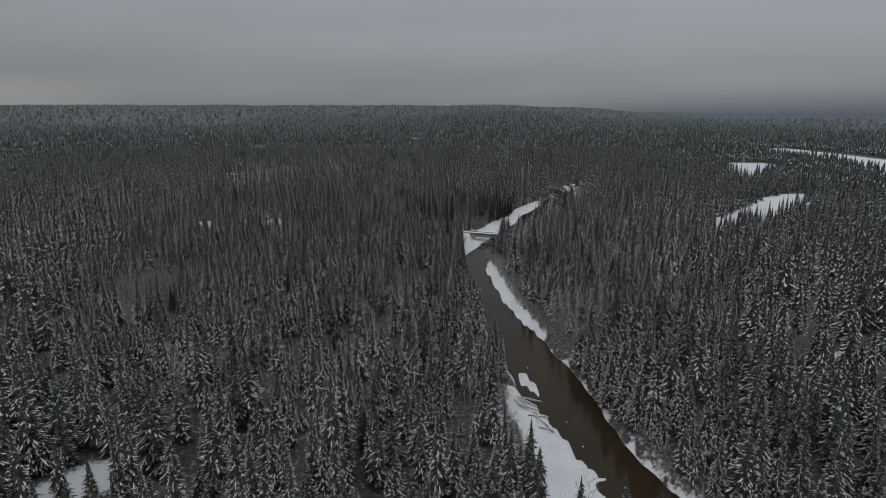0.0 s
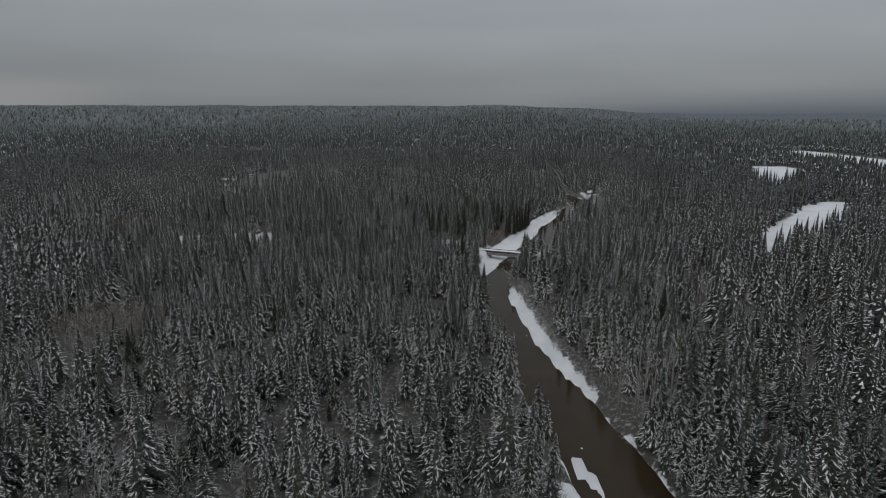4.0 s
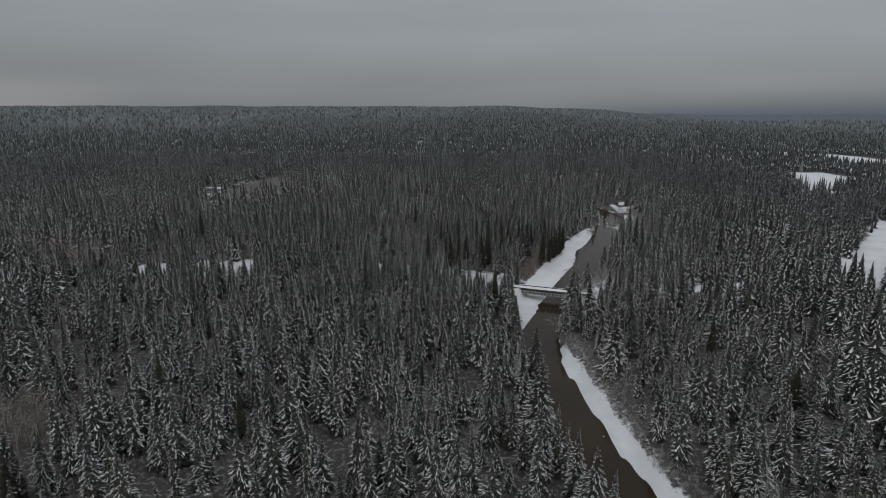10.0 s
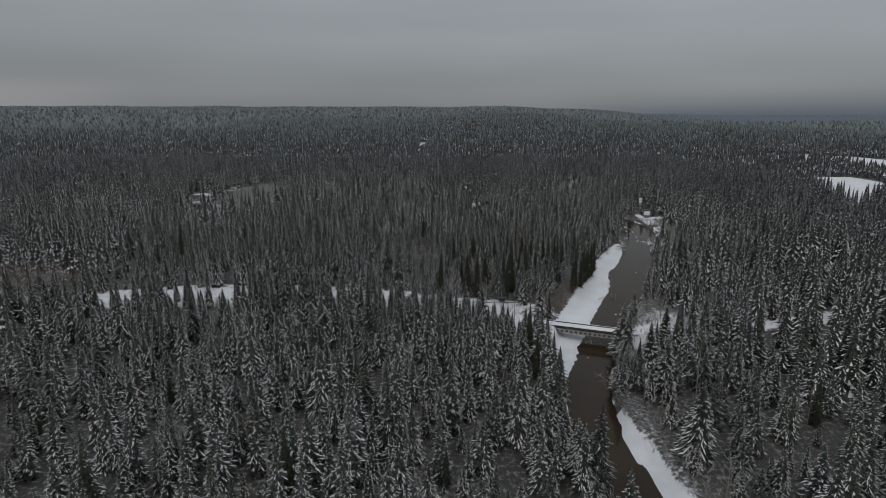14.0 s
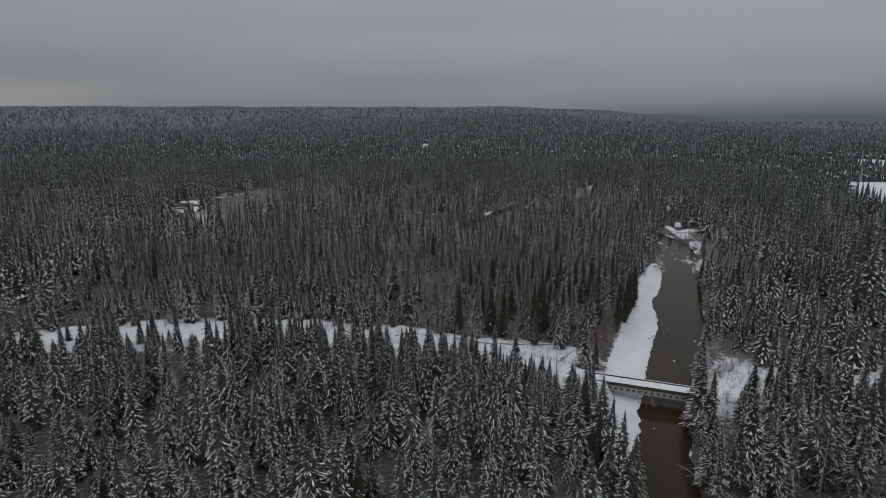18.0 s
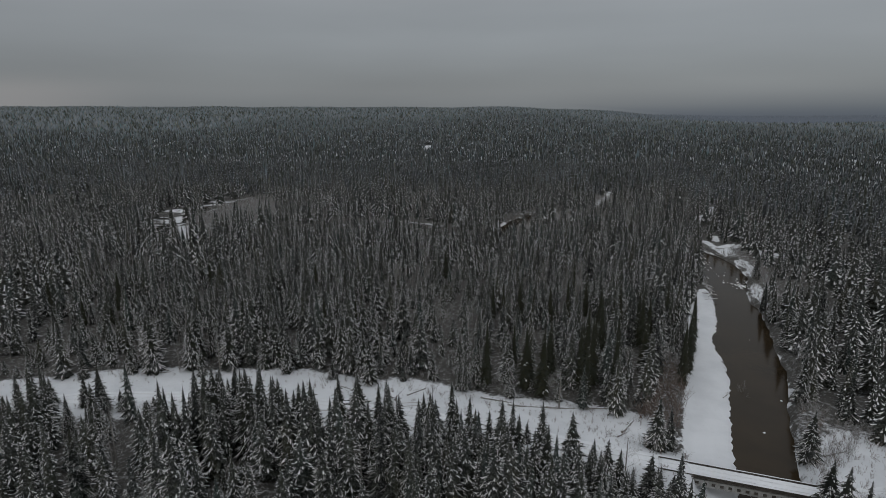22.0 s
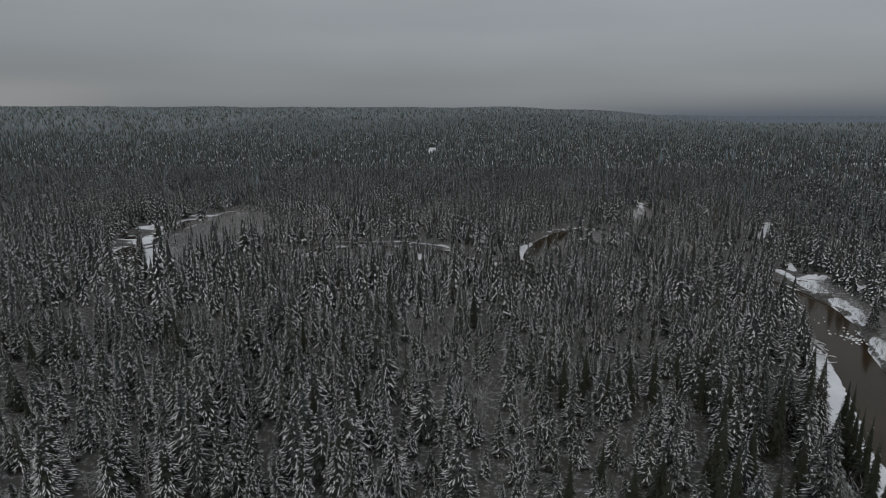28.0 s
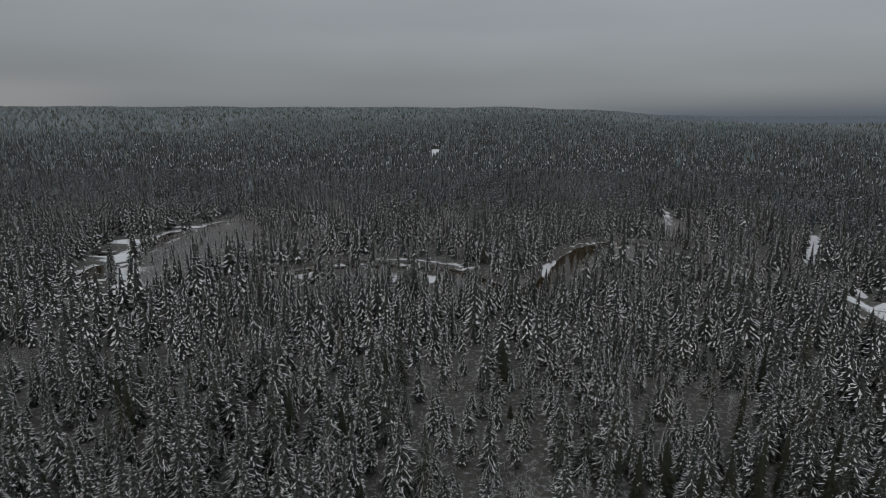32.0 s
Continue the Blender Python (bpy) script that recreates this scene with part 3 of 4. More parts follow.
def stand_height(x, y):
    """How tall the forest grows there."""
    return 11.3 + 1.8 * rolling(x, y, 130) + 1.2 * rolling(x, y, 37)


# groves of leafless aspens
ASPENS = [np.array([(-119, 209, 9), (-102, 211, 8)]), np.array([(-192, 360, 11), (-172, 352, 10)])]

# the strip nearest to the flight
x, y = scatter(-190, 130, 70, 462, 4.9)
edge = chain_distance(x, y, ROAD)
straggler = (edge < 0) & (edge > -5.5) & (chain_distance(x, y + 5, ROAD) < edge) & (x < -14) & (x > -150) & (dice.uniform(0, 1, len(x)) < 0.4)
keep = (off_line(x, y) < 112) & ~((x > 39) & (x < 57) & (y > 307) & (y < 331)) & (wooded(x, y) | straggler) & (dice.uniform(0, 1, len(x)) > 0.10 + 0.12 * (rolling(x, y, 21) > 0.9))
straggler = straggler[keep]
# trees crowding the river's eastern bank
bx, by = scatter(20, 125, 92, 455, 3.4)
shore = chain_distance(bx, by, RIVER)
row = (shore > 0.8) & (shore < 4.4) & (bx > np.interp(by, RIVER[3:27, 1], RIVER[3:27, 0])) & (nearest(bx, by, BARS) > 1.0) & (nearest(bx, by, BRUSH) > -0.5) & (chain_distance(bx, by, ROAD) > 6) & (nearest(bx, by, CLEARINGS) > 1)
x, y = np.concatenate([x[keep], bx[row]]), np.concatenate([y[keep], by[row]])
bank = np.arange(len(x)) >= keep.sum()
# a close screen of spruces south of the road
sx, sy = scatter(-182, 10, 292, 345, 3.4)
apart = chain_distance(sx, sy, ROAD)
screen = (apart > 7) & (apart < 22) & (chain_distance(sx, sy + 5, ROAD) < apart) & wooded(sx, sy, 2.0) & (dice.uniform(0, 1, len(sx)) < np.where(sx < -45, 0.62, 0.85)) & ~(((sx > -118) & (sx < -87)) | ((sx > -143) & (sx < -125)))
# dark firs along the western edge of the gravel bar and before the bridge
FIRS = [(45.5, 385, 17), (43, 380, 18.5), (40.5, 375, 16), (38.6, 371, 18), (36.4, 366, 19), (34.4, 361.5, 16.5), (31, 357, 18), (29, 352, 15), (2.2, 285, 19), (3.6, 279, 15), (-22, 352, 19), (-12, 351, 18), (2, 352, 19.5), (11, 351, 18)]
fx, fy, fh = np.array(FIRS).T
x, y = np.concatenate([x, sx[screen], fx]), np.concatenate([y, sy[screen], fy])
bank = np.concatenate([bank, np.zeros(len(x) - len(bank), bool)])
screen = np.arange(len(x)) - len(straggler) - row.sum() < screen.sum()
screen[:len(straggler) + row.sum()] = False
fir = np.arange(len(x)) >= len(x) - len(fx)
straggler = np.concatenate([straggler, np.zeros(len(x) - len(straggler), bool)])
z = ground_height(x, y) - 0.1
russet = nearest(x, y, ASPENS) < 0
leafless = ((rolling(x + 300, y, 60) + dice.normal(0, 0.55, len(x))) > 1.15) | (russet & (dice.uniform(0, 1, len(x)) < 0.8))
growth = dice.uniform(0, 1, len(x))
tall = stand_height(x, y) + 1.0 + dice.normal(0, 2.4, len(x)) + np.where(growth > 0.82, 4.0, 0) - np.where(growth < 0.34, 5.0, 0)
south, beyond = chain_distance(x, y + 5, ROAD), chain_distance(x, y + 9, ROAD)
gap = ((x > -117) & (x < -88)) | ((x > -142) & (x < -126))
leafless = (leafless | ((x > -113) & (x < -93) & (y > 318) & (y < 341) & (dice.uniform(0, 1, len(x)) < 0.45))) & ~fir
tall = np.where((south < 4) & (x < -32) & (x > -170), tall * dice.uniform(0.55, 0.82, len(x)), tall)
tall = np.where((south >= 4) & (beyond < 7) & gap, tall * dice.uniform(0.72, 0.95, len(x)), tall)
tall = np.where((x > 58) & (x < 128) & (y > 285) & (y < 320), np.maximum(tall, 12) + 2.5, tall)
belt = (south >= 4) & (chain_distance(x, y + 18, ROAD) < 2) & (x > -180) & ~gap & ((x < -30) | (x > 42))
tall = np.where(belt, np.maximum(tall, 13.5) + 2.5, tall)
tall = np.where(screen, dice.uniform(14, 20, len(x)), tall)
tall = np.where((x > -42) & (x < -9) & (y > 285) & (y < 326), dice.uniform(13.5, 17.5, len(x)), tall)
tall = np.where((x >= -9) & (x < 13) & (y > 290) & (y < 321), dice.uniform(9.5, 13, len(x)), tall)
tall = np.where(bank, dice.uniform(7, 12.5, len(x)), tall)
tall = np.where(straggler, dice.uniform(5, 10.5, len(x)), tall)
cluster = (x > -20) & (x < 46) & (y > 346) & (y < 405) & (chain_distance(x, y, ROAD) > 5)
tall = np.clip(tall + np.where(cluster, 0.8, 0), 4.5, 22.5)
near_road, near_river = chain_distance(x, y, ROAD), chain_distance(x, y, RIVER)
single = (((near_road < 16) & (x > -135) & (x < 95)) | ((near_river < 13) & (y > 80) & (y < 455))) & (dice.uniform(0, 1, len(x)) < 0.62)
dark = (~leafless) & ((cluster & (dice.uniform(0, 1, len(x)) < np.where(y < 374, 0.30, 0.16))) | ((near_road > 25) & (near_river > 20) & (dice.uniform(0, 1, len(x)) < 0.03)))
tall = np.where(dark & cluster, np.clip(tall + 2.5, 15, 21.5), np.where(cluster & (y < 374), tall * 0.92, tall))
dark = dark | fir
tall[fir] = fh
tones = np.clip(0.53 + 0.08 * smooth(-20, -120, x) + 0.2 * rolling(x, y, 45) + dice.normal(0, 0.28, len(x)), 0, 1)
turns = dice.uniform(0, 6.283, len(x))
widths = np.clip(0.80 + dice.gamma(2.0, 0.13, len(x)), 0.8, 1.45) * (15.0 / tall) ** 0.35

FINE = [spruce_shape(100 + i, 30, 10, r, b, 0.93, 0.5, 3) for i, (r, b) in enumerate(((0.215, 0.04), (0.24, 0.03), (0.19, 0.07), (0.265, 0.04), (0.205, 0.05)))]
NEAR = [spruce_shape(200 + i, 23, 7.4, r, b, 0.92, 0.5, 2, 0.042) for i, (r, b) in enumerate(((0.21, 0.06), (0.235, 0.05), (0.185, 0.08), (0.26, 0.05), (0.175, 0.08), (0.22, 0.06), (0.245, 0.04), (0.195, 0.06)))]
DARK = [spruce_shape(300 + i, 34, 11, 0.135, b, 0.05, 0.6) for i, b in enumerate((0.12, 0.07))]
BARE = [bare_shape(400 + i, 13, 9, 0.24, 0.25) for i in range(4)]
MIDDLE = [plain_spruce_shape(500 + i, 13, 4.4, r, 0.04, 0.22, 0.29) for i, r in enumerate((0.20, 0.23, 0.175, 0.215, 0.25))]
CLOSER = [plain_spruce_shape(520 + i, 16, 4.8, r, 0.04, 0.18, 0.22) for i, r in enumerate((0.195, 0.225, 0.17, 0.21, 0.245))]
RING = [plain_spruce_shape(550 + i, 8, 3.2, r, 0.04, 0.3, 0.44) for i, r in enumerate((0.195, 0.22, 0.17, 0.21))]
FAR = [far_spruce_shape(600 + i, 3, 3, r, 3) for i, r in enumerate((0.17, 0.195, 0.15))]
HAZED = [far_spruce_shape(650 + i, 2, 3, r) for i, r in enumerate((0.16, 0.185, 0.145))]
SPIKE = [far_spruce_shape(700 + i, 1, 4, r) for i, r in enumerate((0.3, 0.36))]
SHRUB = [shrub_shape(800 + i, 10) for i in range(4)]
SCRUB = [shrub_shape(820 + i, 7) for i in range(4)]


def trunk_bm(r0, r1, top):
    bm = bmesh.new()
    ring = [[bm.verts.new((r * math.cos(k * 1.0472), r * math.sin(k * 1.0472), h)) for k in range(6)] for r, h in ((r0 * 1.3, -0.02), (r0, 0.04), (r1, top))]
    for a, b in zip(ring[:-1], ring[1:]):
        for k in range(6):
            bm.faces.new((a[k], a[(k + 1) % 6], b[(k + 1) % 6], b[k]))
    return bm


def tree_kind(name, label, category, group, shapes, slots, bark):
    """One pattern tree of each shape: an empty with a trunk and a crown."""
    made = []
    for v, t, s in shapes:
        root = thing(name, label, category, group)
        part("trunk", trunk_bm(0.012, 0.004, 0.9), bark, root)
        crown = new("crown", tri_mesh("crown", v, t, slots, s, np.full(len(v), 0.35 + 0.12 * len(made))))
        crown.parent = root
        made.append(root)
    return made


def plant_singles(patterns, kinds, where):
    """Stand each tree of a kind on the ground as a thing of its own."""
    used = set()
    for i, k in zip(where, kinds):
        m = Matrix.Translation((x[i], y[i], z[i])) @ Matrix.Rotation(turns[i], 4, "Z")
        size = (tall[i] * widths[i], tall[i] * widths[i], tall[i])
        if k in used:
            ob = copy_thing(patterns[k], m)
        else:
            ob = patterns[k]
            ob.matrix_basis = m
            used.add(k)
        ob.scale = size
    for k, p in enumerate(patterns):
        if k not in used:
            for o in (*p.children_recursive, p):
                bpy.data.objects.remove(o)


def pick(mask, count):
    """Up to that many of the marked trees, those beside the road and the bridge first."""
    i = np.nonzero(mask)[0]
    return i[np.argsort(np.hypot(x[i] - 15, y[i] - 325))][:count]


spruce_at = pick(single & ~leafless & ~dark, 300)
fir_at = pick(dark, 110)
bare_at = pick(single & leafless, 90)
plant_singles(tree_kind("spruce_tree", "snow-laden grey-green spruce with drooping boughs in the forest", "spruce tree", "snowy spruces", FINE, [NEEDLES, BRANCH_SNOW], BARK), dice.integers(0, len(FINE), len(spruce_at)), spruce_at)
plant_singles(tree_kind("fir_tree", "tall dark green fir with hardly any snow on it", "fir tree", "dark firs", DARK, [NEEDLES_DARK, BRANCH_SNOW], BARK), dice.integers(0, len(DARK), len(fir_at)), fir_at)
plant_singles(tree_kind("bare_tree", "leafless grey birch with snow-dusted twigs", "bare tree", "leafless birches", BARE, [TWIGS], TWIGS), dice.integers(0, len(BARE), len(bare_at)), bare_at)

rest = np.ones(len(x), bool)
rest[spruce_at] = rest[fir_at] = rest[bare_at] = False


def forest(name, label, category, shapes, slots, mask):
    i = np.nonzero(mask)[0]
    arrays = planted(shapes, dice.integers(0, len(shapes), len(i)), x[i], y[i], z[i], tall[i], widths[i], turns[i], tones[i])
    return tagged(new(name, tri_mesh(name, arrays[0], arrays[1], slots, arrays[2], arrays[3])), label, category, kind="stuff")


forest("spruce_forest", "dense forest of snow-dusted grey-green spruces", "forest", NEAR, [NEEDLES, BRANCH_SNOW], rest & ~leafless)
forest("bare_wood", "thin leafless birches among the spruces", "bare trees", BARE, [TWIGS], rest & leafless & ~russet)
forest("bare_wood", "grove of leafless reddish-brown aspens", "bare trees", BARE, [RED_TWIGS], rest & leafless & russet)

# thick stands of thin aspen stems in the two groves
gx0, gy0 = scatter(-215, -80, 190, 375, 2.3)
grove = (nearest(gx0, gy0, ASPENS) < 0) & (chain_distance(gx0, gy0, ROAD) > 1)
x, y = gx0[grove], gy0[grove]
z = ground_height(x, y) - 0.1
tall = dice.uniform(6, 11, len(x))
tones, turns, widths = dice.uniform(0, 1, len(x)), dice.uniform(0, 6.283, len(x)), dice.uniform(0.7, 1.0, len(x))
forest("bare_wood", "thick stand of thin reddish-brown aspen stems", "bare trees", BARE, [RED_TWIGS], np.ones(len(x), bool))

# the forest to either side and ahead
x, y = scatter(-330, 330, 20, 700, 5.4)
sapling = (nearest(x, y, BRUSH) < 0) & (x < -100) & (nearest(x, y, BARS) > 1.5) & (chain_distance(x, y, RIVER) > 2) & (dice.uniform(0, 1, len(x)) < 0.45)
keep = (np.abs(x) < 0.86 * y + 60) & ((off_line(x, y) >= 112) | (y >= 462)) & (off_line(x, y) < 265) & (wooded(x, y, 0.5) | sapling) & (dice.uniform(0, 1, len(x)) > 0.08)
x, y = x[keep], y[keep]
z = ground_height(x, y) - 0.1
tall = np.clip(stand_height(x, y) + 0.8 + dice.normal(0, 3.2, len(x)) + 4.0 * (dice.uniform(0, 1, len(x)) > 0.86), 5, 22)
tall = np.where((y > 482) & (y < 560) & (x < 30) & (x > -125), tall * np.where(y > 512, 0.8, 1.0), tall)
tall = np.where((y > 275) & (y < 330) & (x < -215) & (x > -270), tall * 0.75, tall)
tall = np.where((nearest(x, y + 14, CLEARINGS[:1]) < 2) & (x > 150), tall * np.where(x < 240, 0.8, 1.15), tall)
tall = np.where((x > 102) & (x < 127) & (y > 528) & (y < 562), tall * 0.55, tall)
tones = np.clip(0.55 + 0.15 * smooth(-20, -160, x) + 0.2 * rolling(x, y, 60) + dice.normal(0, 0.36, len(x)), 0, 1)
tall = np.where(sapling[keep], dice.uniform(3.0, 7.5, len(x)), tall)
turns, widths = dice.uniform(0, 6.283, len(x)), dice.uniform(0.8, 1.25, len(x))
russet = nearest(x, y, ASPENS) < 0
leafless = ((rolling(x + 300, y, 80) + dice.normal(0, 0.5, len(x))) > 1.25) | (russet & (dice.uniform(0, 1, len(x)) < 0.8))
closer = (x > -0.157 * y - 60) & (off_line(x, y) < 172) & (y < 545)
forest("spruce_forest", "dense forest of snow-dusted grey-green spruces", "forest", CLOSER, [NEEDLES, BRANCH_SNOW], ~leafless & closer)
forest("spruce_forest", "dense forest of snow-dusted grey-green spruces", "forest", MIDDLE, [NEEDLES, BRANCH_SNOW], ~leafless & ~closer)
forest("bare_wood", "thin leafless birches among the spruces", "bare trees", BARE[:2], [TWIGS], leafless & ~russet)
forest("bare_wood", "grove of leafless reddish-brown aspens", "bare trees", BARE[:2], [RED_TWIGS], leafless & russet)

# a few big spruces standing by themselves on the far gravel bar
x, y = np.array([-197.0, -193.5, -200.5, -205.5, -189.5]), np.array([558.0, 551.5, 566.0, 574.0, 546.0])
z = ground_height(x, y) - 0.1
tall, turns, widths = np.array([16.0, 13.0, 14.5, 12.0, 11.0]), np.arange(5) * 1.3, np.full(5, 1.0)
plant_singles(tree_kind("spruce_tree", "dark broad spruce standing on a snowy gravel bar", "spruce tree", "spruces on the gravel bar", FINE[:3], [NEEDLES, BRANCH_SNOW], BARK), [0, 1, 2, 0, 1], range(5))

# the woods beyond
x, y = scatter(-1500, 1500, -170, 1700, 6.7)
inside = ((off_line(x, y) < 265) & (y < 700) & (y > 20) & (np.abs(x) < 0.86 * y + 60) & ((off_line(x, y) >= 112) | (y >= 462))) | ((off_line(x, y) < 112) & (y > 70) & (y < 462))
keep = ((np.abs(x) < 0.84 * y + 70) | ((np.abs(x) < 470) & (y < 700))) & ~inside & wooded(x, y, 1.0)
hx, hy = scatter(-700, 1150, 1700, 2350, 7.6)
x, y = np.concatenate([x[keep], hx]), np.concatenate([y[keep], hy])
z = ground_height(x, y) - 0.2
tall = np.clip(12.6 + 1.8 * rolling(x, y, 200) + dice.normal(0, 3.0, len(x)) + 5 * (dice.uniform(0, 1, len(x)) > 0.93), 6, 24)
tones = np.clip(0.46 + 0.1 * smooth(0, -400, x) + 0.22 * rolling(x, y, 120) + dice.normal(0, 0.38, len(x)), 0, 1)
turns, widths = dice.uniform(0, 6.283, len(x)), dice.uniform(0.8, 1.25, len(x))
# haze by colour: pale trees mixed in more thickly with distance
hazed = dice.uniform(0, 1, len(x)) < smooth(700, 2300, np.hypot(x, y))
ring = (off_line(x, y) < 430) & (y < 930) & (np.abs(x) < 0.84 * y + 70) & ~hazed
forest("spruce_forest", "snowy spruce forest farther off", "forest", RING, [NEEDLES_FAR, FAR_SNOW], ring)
forest("far_forest", "distant spruce forest, grey with snow and painted haze", "forest", FAR, [NEEDLES_FAR, FAR_SNOW], ~hazed & ~ring)
forest("far_forest", "distant spruces paled by haze colour", "forest", HAZED, [NEEDLES_HAZY], hazed)

x, y = scatter(-4300, 4300, 1400, 4700, 19.0)
keep = (np.abs(x) < 0.84 * y + 80) & ((y > 1690) | (np.abs(x) > 1490)) & ~((y < 2350) & (x > -700) & (x < 1150))
x, y = x[keep], y[keep]
z = land(x, y) - 0.5
tall = np.clip(15 + dice.normal(0, 3.0, len(x)), 8, 24)
tones = np.clip(0.5 + 0.3 * rolling(x, y, 300) + dice.normal(0, 0.3, len(x)), 0, 1)
turns, widths = dice.uniform(0, 6.283, len(x)), dice.uniform(0.9, 1.6, len(x))
# the pale needle colour carries the haze here too
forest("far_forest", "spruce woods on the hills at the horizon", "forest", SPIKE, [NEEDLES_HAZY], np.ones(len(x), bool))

# leafless undergrowth between the trees
x, y = scatter(-175, 122, 76, 420, 3.9)
keep = (off_line(x, y) < 100) & wooded(x, y, 0.5) & (dice.uniform(0, 1, len(x)) < 0.85)
x, y = x[keep], y[keep]
z = ground_height(x, y) - 0.05
tall = dice.uniform(1.2, 4.2, len(x))
tones, turns, widths = dice.uniform(0, 1, len(x)), dice.uniform(0, 6.283, len(x)), dice.uniform(0.5, 0.9, len(x))
forest("undergrowth", "grey leafless undergrowth dusted with snow between the spruces", "undergrowth", SCRUB, [TWIGS], np.ones(len(x), bool))

# brush in the hollows, along the banks and the road
x, y = scatter(-230, 150, 60, 700, 1.75)
brush = nearest(x, y, BRUSH)
verge = chain_distance(x, y, RIVER)
keep = (((brush < 0.5) & (verge > 0.6)) | ((verge > 0.6) & (verge < 3.6) & (dice.uniform(0, 1, len(x)) < 0.6)) | ((np.abs(chain_distance(x, y, ROAD) + 1) < 2.2) & (dice.uniform(0, 1, len(x)) < 0.16))) & ((nearest(x, y, BARS) > 0.3) | ((x > 80) & (y > 405) & (y < 560) & (dice.uniform(0, 1, len(x)) < 0.75))) & ((chain_distance(x, y, ROAD) > -2.5))
x, y = x[keep], y[keep]
z = ground_height(x, y) - 0.05
tall = np.clip(2.3 + dice.normal(0, 0.8, len(x)), 0.8, 4.6)
thicket = (x > 4) & (x < 34) & (y > 331) & (y < 376)
tall = np.where(thicket, tall * 1.7, tall)
tones, turns, widths = dice.uniform(0, 1, len(x)), dice.uniform(0, 6.283, len(x)), dice.uniform(0.6, 1.0, len(x))
shrub_at = pick(np.abs(y - 320) < 140, 220)
shrub_me = [tri_mesh("willow_shrub", v, t, [RED_TWIGS if k == 3 else TWIGS], s, np.full(len(v), 0.5)) for k, (v, t, s) in enumerate(SHRUB)]
for i in shrub_at:
    k = 3 if thicket[i] and dice.uniform() < 0.8 else int(dice.integers(0, 4))
    ob = new("willow_shrub", shrub_me[k])
    tagged(ob, "low leafless reddish willow shrub in the snow" if k == 3 else "low leafless grey willow shrub dusted with snow", "shrub", "willow shrubs")
    ob.matrix_basis = Matrix.Translation((x[i], y[i], z[i])) @ Matrix.Rotation(turns[i], 4, "Z") @ Matrix.Diagonal((tall[i] * widths[i], tall[i] * widths[i], tall[i], 1))
rest = np.ones(len(x), bool)
rest[shrub_at] = False
forest("willow_brush", "thicket of leafless willow brush with snow on the twigs", "brush", SHRUB, [TWIGS], rest)

# dry stalks and twigs standing out of the snow in the open
x, y = scatter(-160, 75, 296, 366, 1.5)
edge = np.minimum(chain_distance(x, y, ROAD), nearest(x, y, CLEARINGS))
keep = (edge < 1.0) & (dice.uniform(0, 1, len(x)) < np.where(x > -52, 0.62, 0.22)) & (nearest(x, y, BARS) > 0.5) & (chain_distance(x, y, RIVER) > 1.5) & (np.abs(chain_distance(x, y, ROAD) + 9.5) > 3.0)
x, y = x[keep], y[keep]
z = ground_height(x, y) - 0.05
tall = dice.uniform(0.4, 1.2, len(x)) * np.where(dice.uniform(0, 1, len(x)) < 0.15, 1.9, 1.0)
tones, turns, widths = dice.uniform(0, 1, len(x)), dice.uniform(0, 6.283, len(x)), dice.uniform(0.5, 1.0, len(x))
forest("dry_stalks", "dry stalks and small twigs standing out of the snow", "stalks", SHRUB, [RED_TWIGS], np.ones(len(x), bool))


# ---------------------------------------------------------------- the bridge
def stained(name, a, b, rough=0.85, scale=1.2):
    m = Nodes(name, Roughness=rough)
    m.colour(m.mix(m.ramp(m.noise(scale, 5.0, 0.65), 0.3, 0.7), a, b))
    m.bump(m.noise(9.0), 0.4, 0.03)
    return m.mat


CONCRETE = stained("weathered pale concrete", (0.34, 0.34, 0.33), (0.20, 0.20, 0.19))
TIMBER = stained("dark treated timber", (0.045, 0.040, 0.035), (0.085, 0.075, 0.065))
BRIDGE_AT = Matrix.Translation((9.6, 316.3, 0)) @ Matrix.Rotation(radians(-19.8), 4, "Z")
SPAN, HALF, DECK = 31.0, 2.15, 2.2
bridge = thing("bridge", "narrow snow-covered road bridge with pale side girders over a brown river", "bridge", at=BRIDGE_AT)
for i in range(31):
    part("plank", box(i * SPAN / 31 + 0.02, (i + 1) * SPAN / 31 - 0.02, -HALF - 0.15, HALF + 0.15, DECK - 0.32, DECK - 0.12), TIMBER, bridge)


def snow_strip(y0, y1, seed, top):
    """A length of lying snow with a soft uneven surface."""
    rng = np.random.default_rng(seed)
    bm = bmesh.new()
    n, rows = 40, []
    for i in range(n + 1):
        px = SPAN * i / n
        prof = []
        for y, h in ((y0, -0.11), (y0 + 0.03, 0), (y0 * 0.67 + y1 * 0.33, 0.015), (y0 * 0.33 + y1 * 0.67, 0.015), (y1 - 0.03, 0), (y1, -0.11)):
            prof.append(bm.verts.new((px, y + rng.normal(0, 0.02), DECK + top + h + rng.normal(0, 0.006))))
        rows.append(prof)
    for a, b in zip(rows[:-1], rows[1:]):
        for k in range(len(a) - 1):
            bm.faces.new((a[k], b[k], b[k + 1], a[k + 1]))
    return bm


